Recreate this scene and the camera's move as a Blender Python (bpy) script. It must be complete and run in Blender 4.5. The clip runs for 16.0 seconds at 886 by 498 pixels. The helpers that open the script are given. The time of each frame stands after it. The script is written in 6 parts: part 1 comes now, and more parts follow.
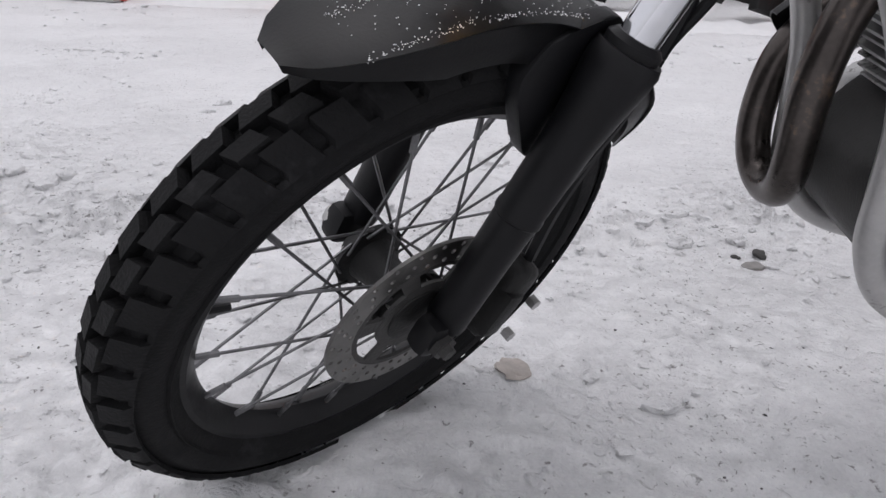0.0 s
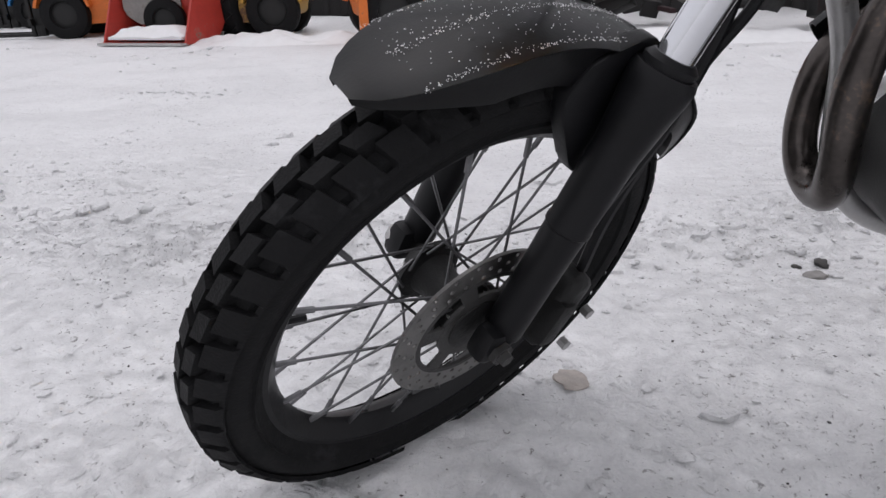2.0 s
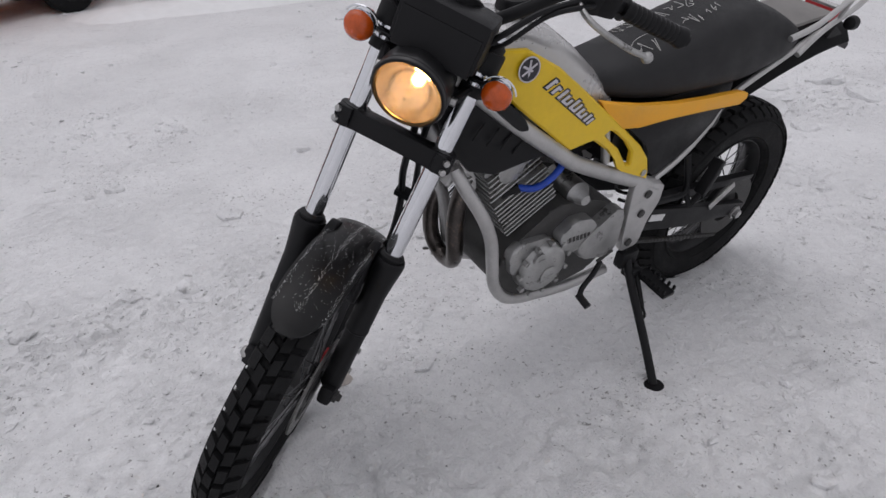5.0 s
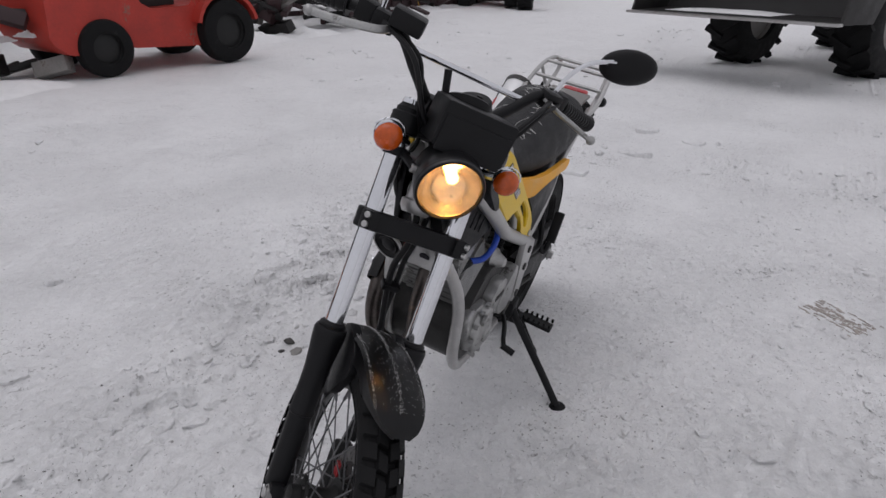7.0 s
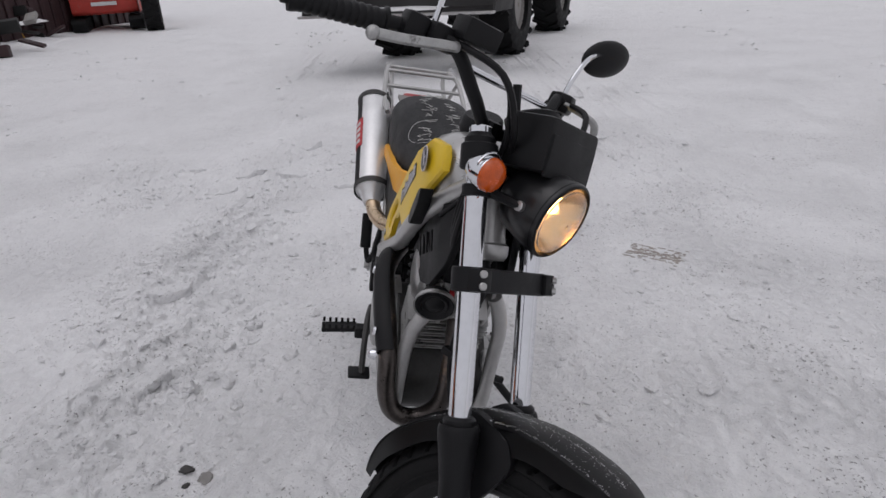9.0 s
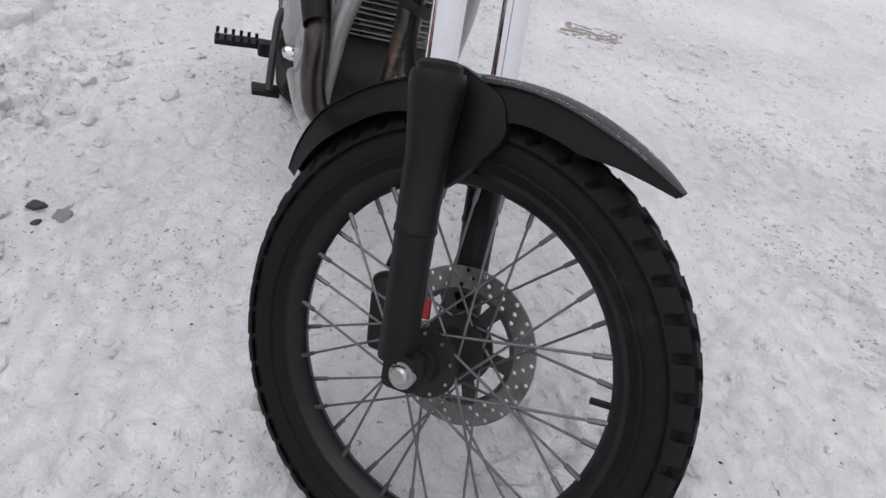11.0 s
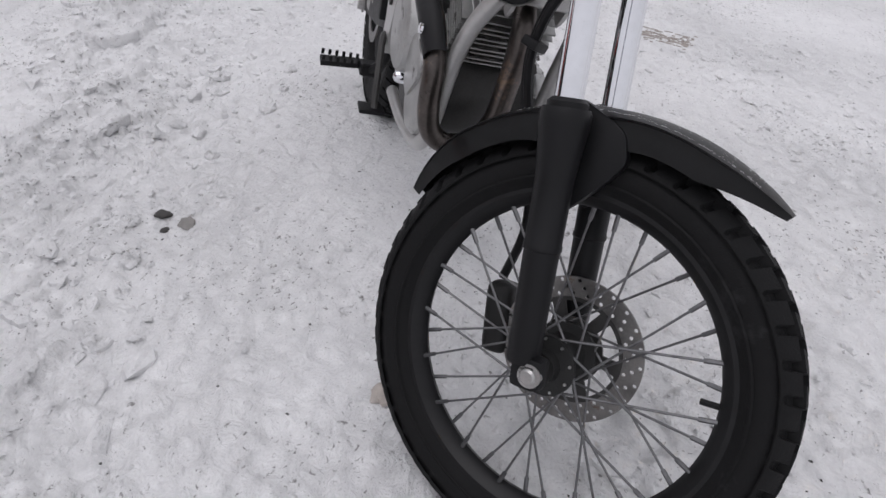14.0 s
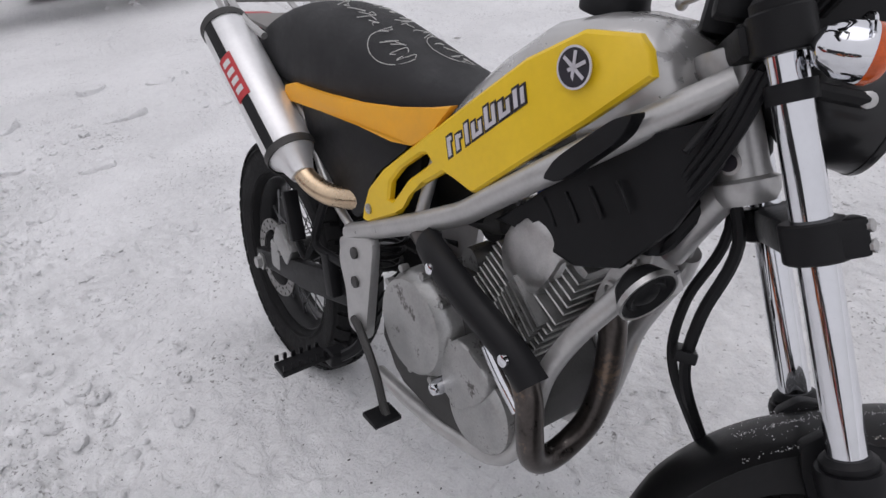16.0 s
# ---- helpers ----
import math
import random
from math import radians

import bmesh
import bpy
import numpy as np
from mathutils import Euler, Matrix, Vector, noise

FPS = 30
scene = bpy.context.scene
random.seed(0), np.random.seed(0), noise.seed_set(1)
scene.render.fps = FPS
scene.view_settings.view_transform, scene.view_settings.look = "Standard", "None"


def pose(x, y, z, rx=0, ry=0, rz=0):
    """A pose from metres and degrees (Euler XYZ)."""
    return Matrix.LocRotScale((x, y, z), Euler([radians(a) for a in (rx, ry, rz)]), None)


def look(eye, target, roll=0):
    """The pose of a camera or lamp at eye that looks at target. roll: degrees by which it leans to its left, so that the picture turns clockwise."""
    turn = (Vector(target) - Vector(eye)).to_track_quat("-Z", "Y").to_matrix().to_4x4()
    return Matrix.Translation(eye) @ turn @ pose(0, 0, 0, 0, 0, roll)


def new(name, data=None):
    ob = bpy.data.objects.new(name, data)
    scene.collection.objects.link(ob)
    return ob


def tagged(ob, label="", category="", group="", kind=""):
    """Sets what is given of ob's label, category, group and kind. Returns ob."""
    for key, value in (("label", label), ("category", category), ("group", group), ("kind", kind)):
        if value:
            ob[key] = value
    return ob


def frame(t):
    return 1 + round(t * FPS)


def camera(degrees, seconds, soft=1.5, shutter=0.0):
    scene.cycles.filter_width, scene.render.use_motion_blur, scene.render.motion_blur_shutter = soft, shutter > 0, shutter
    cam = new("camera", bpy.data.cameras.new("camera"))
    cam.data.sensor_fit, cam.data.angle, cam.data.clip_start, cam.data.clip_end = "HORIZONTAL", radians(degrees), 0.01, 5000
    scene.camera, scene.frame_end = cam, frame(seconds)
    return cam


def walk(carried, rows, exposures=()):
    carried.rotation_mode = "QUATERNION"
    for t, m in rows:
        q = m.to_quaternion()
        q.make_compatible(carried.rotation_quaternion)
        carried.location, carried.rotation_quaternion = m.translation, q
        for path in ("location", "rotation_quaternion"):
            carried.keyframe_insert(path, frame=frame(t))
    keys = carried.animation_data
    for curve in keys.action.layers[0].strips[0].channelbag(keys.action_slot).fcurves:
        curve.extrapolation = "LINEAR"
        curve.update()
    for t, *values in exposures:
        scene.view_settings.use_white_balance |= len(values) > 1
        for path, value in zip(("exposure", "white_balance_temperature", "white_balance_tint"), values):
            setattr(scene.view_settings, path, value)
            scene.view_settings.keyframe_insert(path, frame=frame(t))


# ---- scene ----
cam = camera(68.5, 16.0)
PATH = [
    (0, (0.218, 0.253, 0.6), (0.067, 2.07, -0.223), 2.0),
    (0.5, (0.227, 0.227, 0.593), (-0.001, 2.058, -0.178), 0.4),
    (1, (0.235, 0.218, 0.599), (-0.042, 2.041, -0.175), -1.1),
    (1.5, (0.232, 0.21, 0.603), (-0.066, 2.035, -0.159), -1.4),
    (2, (0.224, 0.206, 0.609), (-0.103, 2.028, -0.148), -1.8),
    (2.5, (0.224, 0.193, 0.633), (-0.114, 2.014, -0.123), -4.0),
    (3, (0.246, 0.158, 0.773), (-0.054, 1.881, -0.197), -2.9),
    (3.5, (0.258, 0.084, 0.956), (0.187, 1.747, -0.152), -1.9),
    (4, (0.2, -0.049, 1.072), (0.337, 1.605, -0.044), -1.6),
    (4.5, (0.122, -0.163, 1.119), (0.532, 1.468, 0.037), -5.6),
    (5, (-0.058, -0.2, 1.173), (0.694, 1.354, 0.164), -2.5),
    (5.2, (-0.133, -0.203, 1.192), (0.692, 1.341, 0.226), -1.5),
    (7.3, (-0.625, 0.314, 1.24), (1.025, 1.128, 0.457), -0.2),
    (7.5, (-0.609, 0.4, 1.239), (1.079, 1.148, 0.47), -0.6),
    (8, (-0.586, 0.576, 1.254), (1.193, 1.07, 0.485), -2.1),
    (8.2, (-0.601, 0.654, 1.257), (1.21, 1.048, 0.505), -3.0),
    (10.3, (-0.49, 1.084, 1.07), (1.143, 0.649, 0.0), 3.2),
    (10.5, (-0.472, 1.08, 1.018), (1.125, 0.64, -0.102), 3.9),
    (11, (-0.45, 1.023, 0.89), (1.087, 0.691, -0.346), 6.9),
    (11.5, (-0.431, 0.959, 0.789), (1.039, 0.698, -0.542), 9.1),
    (12, (-0.426, 0.939, 0.736), (1.008, 0.719, -0.641), 9.0),
    (12.5, (-0.429, 0.934, 0.749), (1.009, 0.734, -0.626), 7.8),
    (13, (-0.442, 0.953, 0.782), (0.997, 0.808, -0.599), 6.4),
    (13.5, (-0.471, 1.029, 0.868), (1.035, 0.947, -0.446), 4.5),
    (14, (-0.496, 1.131, 0.963), (1.045, 0.95, -0.298), 3.5),
    (14.5, (-0.458, 1.204, 1.061), (1.171, 1.02, -0.085), -0.4),
    (15, (-0.318, 1.245, 1.093), (1.311, 0.91, -0.018), -3.8),
    (15.5, (-0.158, 1.313, 1.103), (1.431, 0.813, -0.004), -5.6),
    (16, (0.021, 1.393, 1.148), (1.528, 0.642, 0.069), -7.4),
]
# stops, kelvin and tint of the white balance over the shot
EXPOSURES = [(t, e, 6300, 15) for t, e in ((0.0, -0.30), (2.5, -0.34), (3.5, -0.46), (5.0, -0.64), (8.0, -0.83), (10.5, -0.46), (12.5, 0.03), (14.0, -0.36), (15.0, -0.58), (16.0, -0.44))]
walk(cam, [(t, look(eye, target, roll)) for t, eye, target, roll in PATH], exposures=EXPOSURES)

# ---- light ----
world = bpy.data.worlds.new("overcast")
world.use_nodes = True
scene.world = world
wn = world.node_tree
sky = wn.nodes.new("ShaderNodeTexSky")
sky.sky_type = 'NISHITA'
sky.sun_disc = False
sky.sun_elevation, sky.sun_rotation = radians(82), radians(328)
sky.air_density, sky.dust_density, sky.ozone_density = 1.0, 6.0, 1.0
soft_sky = wn.nodes.new("ShaderNodeHueSaturation")
soft_sky.inputs["Saturation"].default_value = 0.18
wn.links.new(sky.outputs[0], soft_sky.inputs["Color"])
cloud = wn.nodes.new("ShaderNodeMix")                    # an even cloud layer under the clear sky
cloud.data_type = 'RGBA'
cloud.inputs[0].default_value = 0.7
cloud.inputs[7].default_value = (8.6, 8.6, 8.66, 1)
wn.links.new(soft_sky.outputs[0], cloud.inputs[6])
wn.links.new(cloud.outputs[2], wn.nodes["Background"].inputs[0])
wn.nodes["Background"].inputs[1].default_value = 0.13
sun = new("sun", bpy.data.lights.new("sun", 'SUN'))
sun.data.energy, sun.data.angle, sun.data.color = 0.5, radians(60), (1.0, 0.98, 0.96)
sun.matrix_world = look((-0.66, 1.06, 9), (0, 0, 0))

# ---- materials ----
def mat(name, color, rough=0.5, metal=0.0, vary=0.25, scale=30.0, bump=0.0, bump_scale=200.0, tint=None, tint_at=0.6, coat=0.0, spec=0.5):
    """A surface with grain at two scales; tint: a second colour in worn patches."""
    m = bpy.data.materials.new(name)
    m.use_nodes = True
    nt = m.node_tree
    p = nt.nodes["Principled BSDF"]
    tc = nt.nodes.new("ShaderNodeTexCoord")
    n1 = nt.nodes.new("ShaderNodeTexNoise")
    n1.inputs["Scale"].default_value, n1.inputs["Detail"].default_value = scale, 6
    n2 = nt.nodes.new("ShaderNodeTexNoise")
    n2.inputs["Scale"].default_value, n2.inputs["Detail"].default_value = scale * 9, 4
    for n in (n1, n2):
        nt.links.new(tc.outputs["Object"], n.inputs["Vector"])
    mix = nt.nodes.new("ShaderNodeMath")
    mix.operation = 'MULTIPLY_ADD'
    mix.inputs[1].default_value = 0.45
    nt.links.new(n2.outputs["Fac"], mix.inputs[0])
    nt.links.new(n1.outputs["Fac"], mix.inputs[2])
    ramp = nt.nodes.new("ShaderNodeValToRGB")
    e = ramp.color_ramp.elements
    e[0].position, e[1].position = 0.4, 1.05
    lo = [max(0.0, c * (1 - vary)) for c in color]
    hi = [min(1.0, c * (1 + vary)) for c in color]
    e[0].color, e[1].color = (*lo, 1), (*hi, 1)
    nt.links.new(mix.outputs[0], ramp.inputs[0])
    out = ramp.outputs[0]
    if tint:
        r2 = nt.nodes.new("ShaderNodeValToRGB")
        r2.color_ramp.elements[0].position, r2.color_ramp.elements[1].position = tint_at, tint_at + 0.12
        nt.links.new(mix.outputs[0], r2.inputs[0])
        mx = nt.nodes.new("ShaderNodeMix")
        mx.data_type = 'RGBA'
        nt.links.new(r2.outputs[0], mx.inputs[0])
        nt.links.new(out, mx.inputs[6])
        mx.inputs[7].default_value = (*tint, 1)
        out = mx.outputs[2]
    nt.links.new(out, p.inputs["Base Color"])
    rr = nt.nodes.new("ShaderNodeMapRange")
    rr.inputs["From Min"].default_value, rr.inputs["From Max"].default_value = 0.4, 1.0
    rr.inputs["To Min"].default_value, rr.inputs["To Max"].default_value = max(0.02, rough * 0.75), min(1.0, rough * 1.3)
    nt.links.new(mix.outputs[0], rr.inputs[0])
    nt.links.new(rr.outputs[0], p.inputs["Roughness"])
    p.inputs["Metallic"].default_value = metal
    p.inputs["Coat Weight"].default_value = coat
    p.inputs["Specular IOR Level"].default_value = spec
    p.inputs["Coat Roughness"].default_value = 0.12
    if bump:
        nb = nt.nodes.new("ShaderNodeTexNoise")
        nb.inputs["Scale"].default_value, nb.inputs["Detail"].default_value = bump_scale, 5
        nt.links.new(tc.outputs["Object"], nb.inputs["Vector"])
        b = nt.nodes.new("ShaderNodeBump")
        b.inputs["Strength"].default_value, b.inputs["Distance"].default_value = bump, 0.002
        nt.links.new(nb.outputs["Fac"], b.inputs["Height"])
        nt.links.new(b.outputs[0], p.inputs["Normal"])
    return m


def snow_material():
    m = bpy.data.materials.new("packed_snow")
    m.use_nodes = True
    nt = m.node_tree
    N, L = nt.nodes.new, nt.links.new
    p = nt.nodes["Principled BSDF"]
    geo = N("ShaderNodeNewGeometry")
    def nz(scale, detail, rough=0.55, dist=0.0):
        n = N("ShaderNodeTexNoise")
        n.inputs["Scale"].default_value, n.inputs["Detail"].default_value = scale, detail
        n.inputs["Roughness"].default_value, n.inputs["Distortion"].default_value = rough, dist
        L(geo.outputs["Position"], n.inputs["Vector"])
        return n
    def ramp(src, a, b, ca, cb):
        r = N("ShaderNodeValToRGB")
        r.color_ramp.elements[0].position, r.color_ramp.elements[1].position = a, b
        r.color_ramp.elements[0].color, r.color_ramp.elements[1].color = (*ca, 1), (*cb, 1)
        L(src, r.inputs[0])
        return r.outputs[0]
    def mul(a, b):
        x = N("ShaderNodeMix")
        x.data_type, x.blend_type = 'RGBA', 'MULTIPLY'
        x.inputs[0].default_value = 1
        L(a, x.inputs[6])
        L(b, x.inputs[7])
        return x.outputs[2]
    base = ramp(nz(1.1, 6).outputs["Fac"], 0.3, 0.7, (0.84, 0.84, 0.845), (0.875, 0.875, 0.88))
    soft = ramp(nz(11, 7, 0.62, 0.5).outputs["Fac"], 0.36, 0.6, (0.955, 0.955, 0.958), (1, 1, 1))
    grain = mul(soft, mul(ramp(nz(48, 6, 0.72).outputs["Fac"], 0.34, 0.58, (0.93, 0.93, 0.932), (1, 1, 1)),
                          ramp(nz(170, 4, 0.7).outputs["Fac"], 0.34, 0.56, (0.93, 0.93, 0.932), (1, 1, 1))))
    # grit, dirty chips trodden into the snow and painted crevice shadows, gathered in patches
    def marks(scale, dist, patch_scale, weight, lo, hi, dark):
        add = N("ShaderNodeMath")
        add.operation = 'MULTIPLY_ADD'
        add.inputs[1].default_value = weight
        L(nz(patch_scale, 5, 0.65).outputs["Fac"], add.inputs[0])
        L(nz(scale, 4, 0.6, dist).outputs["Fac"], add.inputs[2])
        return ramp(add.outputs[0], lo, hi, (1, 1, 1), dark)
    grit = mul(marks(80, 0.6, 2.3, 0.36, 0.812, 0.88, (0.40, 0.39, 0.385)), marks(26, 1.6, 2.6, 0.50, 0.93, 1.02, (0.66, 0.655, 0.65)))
    p.inputs["Roughness"].default_value = 0.75
    p.inputs["Specular IOR Level"].default_value = 0.25
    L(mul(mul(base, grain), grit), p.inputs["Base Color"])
    h = N("ShaderNodeMath")
    h.operation = 'MULTIPLY_ADD'
    h.inputs[1].default_value = 0.15
    L(nz(160, 4).outputs["Fac"], h.inputs[0])
    L(nz(24, 8, 0.66, 0.8).outputs["Fac"], h.inputs[2])
    b = N("ShaderNodeBump")
    b.inputs["Strength"].default_value, b.inputs["Distance"].default_value = 1.0, 0.028
    rough = ramp(nz(1.5, 5, 0.6).outputs["Fac"], 0.40, 0.64, (0.55, 0.55, 0.55), (1, 1, 1))
    hm = N("ShaderNodeMath")
    hm.operation = 'MULTIPLY'
    L(h.outputs[0], hm.inputs[0])
    L(rough, hm.inputs[1])
    L(hm.outputs[0], b.inputs["Height"])
    L(b.outputs[0], p.inputs["Normal"])
    return m


def glow(name, color, strength):
    m = bpy.data.materials.new(name)
    m.use_nodes = True
    p = m.node_tree.nodes["Principled BSDF"]
    p.inputs["Base Color"].default_value = (*color, 1)
    p.inputs["Emission Color"].default_value = (*color, 1)
    p.inputs["Emission Strength"].default_value = strength
    return m


def clear(name, color, rough=0.05):
    m = bpy.data.materials.new(name)
    m.use_nodes = True
    p = m.node_tree.nodes["Principled BSDF"]
    p.inputs["Base Color"].default_value = (*color, 1)
    p.inputs["Transmission Weight"].default_value = 1.0
    p.inputs["Roughness"].default_value = rough
    p.inputs["IOR"].default_value = 1.45
    return m


SNOW = snow_material()
RUBBER = mat("tyre_rubber", (0.006, 0.006, 0.0065), 0.7, spec=0.22, vary=0.5, scale=12, bump=0.5, bump_scale=350, tint=(0.02, 0.02, 0.021), tint_at=0.84)
SOFT_BLACK = mat("black_satin_plastic", (0.006, 0.006, 0.007), 0.45, spec=0.24, vary=0.35, scale=18, bump=0.12, bump_scale=700)
GLOSS_BLACK = mat("black_gloss_plastic", (0.008, 0.008, 0.009), 0.36, spec=0.4, vary=0.4, scale=14, bump=0.10, bump_scale=400, coat=0.3)
DARK = mat("dark_machine_metal", (0.010, 0.010, 0.010), 0.55, metal=0.2, vary=0.5, scale=20, bump=0.4, bump_scale=260)
RIM = mat("black_rim", (0.010, 0.010, 0.011), 0.4, metal=0.2, spec=0.35, vary=0.4, scale=25, bump=0.1)
SPOKE = mat("spoke_steel", (0.16, 0.16, 0.165), 0.42, metal=0.9, vary=0.4, scale=60)
CHROME = mat("chrome", (0.74, 0.75, 0.78), 0.06, metal=1.0, vary=0.06, scale=10)
STEEL = mat("brushed_steel", (0.46, 0.455, 0.45), 0.34, metal=0.95, vary=0.25, scale=40, bump=0.1, bump_scale=500)
DISC = mat("brake_disc_steel", (0.21, 0.205, 0.20), 0.36, metal=0.95, vary=0.35, scale=35, tint=(0.16, 0.11, 0.08), tint_at=0.86)
CAST = mat("cast_aluminium", (0.40, 0.40, 0.395), 0.40, metal=0.85, vary=0.25, scale=24, bump=0.35, bump_scale=420, tint=(0.14, 0.135, 0.13), tint_at=0.82)
CAST_DARK = mat("dark_aluminium", (0.045, 0.044, 0.043), 0.55, metal=0.25, vary=0.45, scale=22, bump=0.4, bump_scale=380)
FRAME = mat("silver_frame_paint", (0.46, 0.455, 0.45), 0.34, metal=0.6, vary=0.15, scale=22, bump=0.08, tint=(0.3, 0.29, 0.28), tint_at=0.92)
TANK = mat("silver_tank_paint", (0.46, 0.455, 0.45), 0.26, metal=0.6, vary=0.10, scale=8, coat=0.5)
YELLOW = mat("yellow_plastic", (0.78, 0.52, 0.012), 0.36, vary=0.08, scale=10, bump=0.06, bump_scale=300)
ORANGE = mat("amber_yellow_vinyl", (0.85, 0.40, 0.02), 0.5, vary=0.08, scale=14, bump=0.1, bump_scale=600)
VINYL = mat("black_seat_vinyl", (0.013, 0.013, 0.0145), 0.55, spec=0.35, vary=0.25, scale=16, bump=0.5, bump_scale=900)
EXHAUST = mat("heat_stained_pipe", (0.085, 0.075, 0.070), 0.3, metal=0.9, vary=0.5, scale=16, tint=(0.22, 0.16, 0.12), tint_at=0.84)
GOLD = mat("bronzed_pipe", (0.62, 0.48, 0.33), 0.28, metal=0.95, vary=0.25, scale=22)
MUFFLER = mat("polished_alloy", (0.78, 0.78, 0.785), 0.36, metal=0.55, vary=0.1, scale=12)
AMBER = mat("amber_lens", (0.50, 0.075, 0.004), 0.22, vary=0.3, scale=60, coat=0.25)
RED = mat("red_decal", (0.45, 0.025, 0.03), 0.4, vary=0.15, scale=30)
BLUE = mat("blue_cable_sleeve", (0.012, 0.06, 0.42), 0.45, vary=0.25, scale=40)
WHITE_MARK = mat("chalk_mark", (0.55, 0.55, 0.53), 0.9, vary=0.3, scale=120)
SILVER_MARK = mat("silver_print", (0.60, 0.58, 0.62), 0.4, metal=0.3, vary=0.1)
INK = mat("dark_print", (0.015, 0.013, 0.02), 0.4)
BULB = glow("lit_bulb", (1.0, 0.50, 0.13), 36.0)
LENS = clear("lamp_glass", (1.0, 0.95, 0.86), 0.12)
REFLECTOR = mat("lamp_reflector", (0.90, 0.78, 0.58), 0.20, metal=0.95, vary=0.1)
MIRROR = mat("mirror_glass", (0.9, 0.9, 0.9), 0.02, metal=1.0, vary=0.01)
STONE = mat("dark_stone", (0.05, 0.048, 0.046), 0.8, vary=0.5, scale=60, bump=0.6, bump_scale=150)
ICE = mat("brown_ice", (0.40, 0.36, 0.33), 0.5, vary=0.25, scale=40, bump=0.5, bump_scale=120)
WOOD = mat("raw_timber", (0.42, 0.30, 0.18), 0.7, vary=0.3, scale=14, bump=0.4, bump_scale=160, tint=(0.2, 0.14, 0.09), tint_at=0.84)
M_ORANGE = mat("orange_machine_paint", (0.62, 0.15, 0.02), 0.45, vary=0.2, scale=5, tint=(0.2, 0.10, 0.06), tint_at=0.9)
M_RED = mat("red_machine_paint", (0.40, 0.034, 0.022), 0.5, vary=0.25, scale=4, tint=(0.22, 0.12, 0.09), tint_at=0.88)
M_YELLOW = mat("rusty_yellow_paint", (0.48, 0.27, 0.04), 0.55, vary=0.3, scale=4, tint=(0.2, 0.10, 0.05), tint_at=0.78)
M_BLUE = mat("blue_machine_paint", (0.02, 0.16, 0.42), 0.45, vary=0.15, scale=4)
M_GREY = mat("grey_machine_paint", (0.22, 0.21, 0.20), 0.5, vary=0.3, scale=5, tint=(0.12, 0.09, 0.07), tint_at=0.85)
M_WHITE = mat("white_machine_paint", (0.62, 0.62, 0.62), 0.45, vary=0.1, scale=5)
MAROON = mat("maroon_sheet_metal", (0.035, 0.016, 0.018), 0.6, vary=0.4, scale=3, bump=0.2, bump_scale=20)
BLACKISH = mat("sooty_steel", (0.014, 0.013, 0.013), 0.6, vary=0.5, scale=6, bump=0.3, bump_scale=60)
SNOWCAP = mat("fresh_snow", (0.80, 0.80, 0.805), 0.8, vary=0.05, scale=12, bump=0.6, bump_scale=40)


# ---- mesh helpers ----
def part(name, bm, material, parent=None, label="", m=None, smooth=True, kind=""):
    me = bpy.data.meshes.new(name)
    bmesh.ops.recalc_face_normals(bm, faces=bm.faces)
    bm.to_mesh(me)
    bm.free()
    me.materials.append(material)
    if smooth:
        for poly in me.polygons:
            poly.use_smooth = True
        me.set_sharp_from_angle(angle=radians(38))
    ob = new(name, me)
    if parent:
        ob.parent = parent
    if m is not None:
        ob.matrix_basis = m
    if label or kind:
        tagged(ob, label=label, kind=kind)
    return ob


def again(name, source, parent, m):
    """Another object on the same mesh."""
    ob = new(name, source.data)
    ob.parent = parent
    ob.matrix_basis = m
    return ob


def bevel(bm, geom, w, seg=2):
    if w > 0:
        bmesh.ops.bevel(bm, geom=geom, offset=w, segments=seg, affect='EDGES', profile=0.6, clamp_overlap=True)


def box(bm, c, s, b=0.0, rot=None, seg=2):
    """A block of size s round c, edges rounded by b; rot: a 3x3 turn."""
    r = bmesh.ops.create_cube(bm, size=1)
    vs = r["verts"]
    for v in vs:
        v.co = Vector((v.co.x * s[0], v.co.y * s[1], v.co.z * s[2]))
    mm = Matrix.Translation(c) @ (rot.to_4x4() if rot else Matrix())
    bmesh.ops.transform(bm, matrix=mm, verts=vs)
    bevel(bm, list({e for v in vs for e in v.link_edges}), b, seg)
    return bm


def blk(c, s, b=0.0, rot=None, seg=2):
    return box(bmesh.new(), c, s, b, rot, seg)


def turn(axis, deg):
    return Matrix.Rotation(radians(deg), 3, axis)


def smooth_path(pts, per=6):
    """Catmull-Rom through the points."""
    P = [Vector(p) for p in pts]
    if len(P) < 3:
        return P
    out = []
    for i in range(len(P) - 1):
        a, b, c, d = P[max(i - 1, 0)], P[i], P[i + 1], P[min(i + 2, len(P) - 1)]
        for j in range(per):
            t = j / per
            out.append(0.5 * ((2 * b) + (c - a) * t + (2 * a - 5 * b + 4 * c - d) * t * t + (3 * b - a - 3 * c + d) * t ** 3))
    out.append(P[-1])
    return out


def ring_bridge(bm, rings, closed=False, caps=True):
    n = len(rings[0])
    pairs = list(zip(rings, rings[1:])) + ([(rings[-1], rings[0])] if closed else [])
    for a, b in pairs:
        for i in range(n):
            bm.faces.new((a[i], a[(i + 1) % n], b[(i + 1) % n], b[i]))
    if caps and not closed:
        bm.faces.new(rings[0][::-1])
        bm.faces.new(rings[-1])


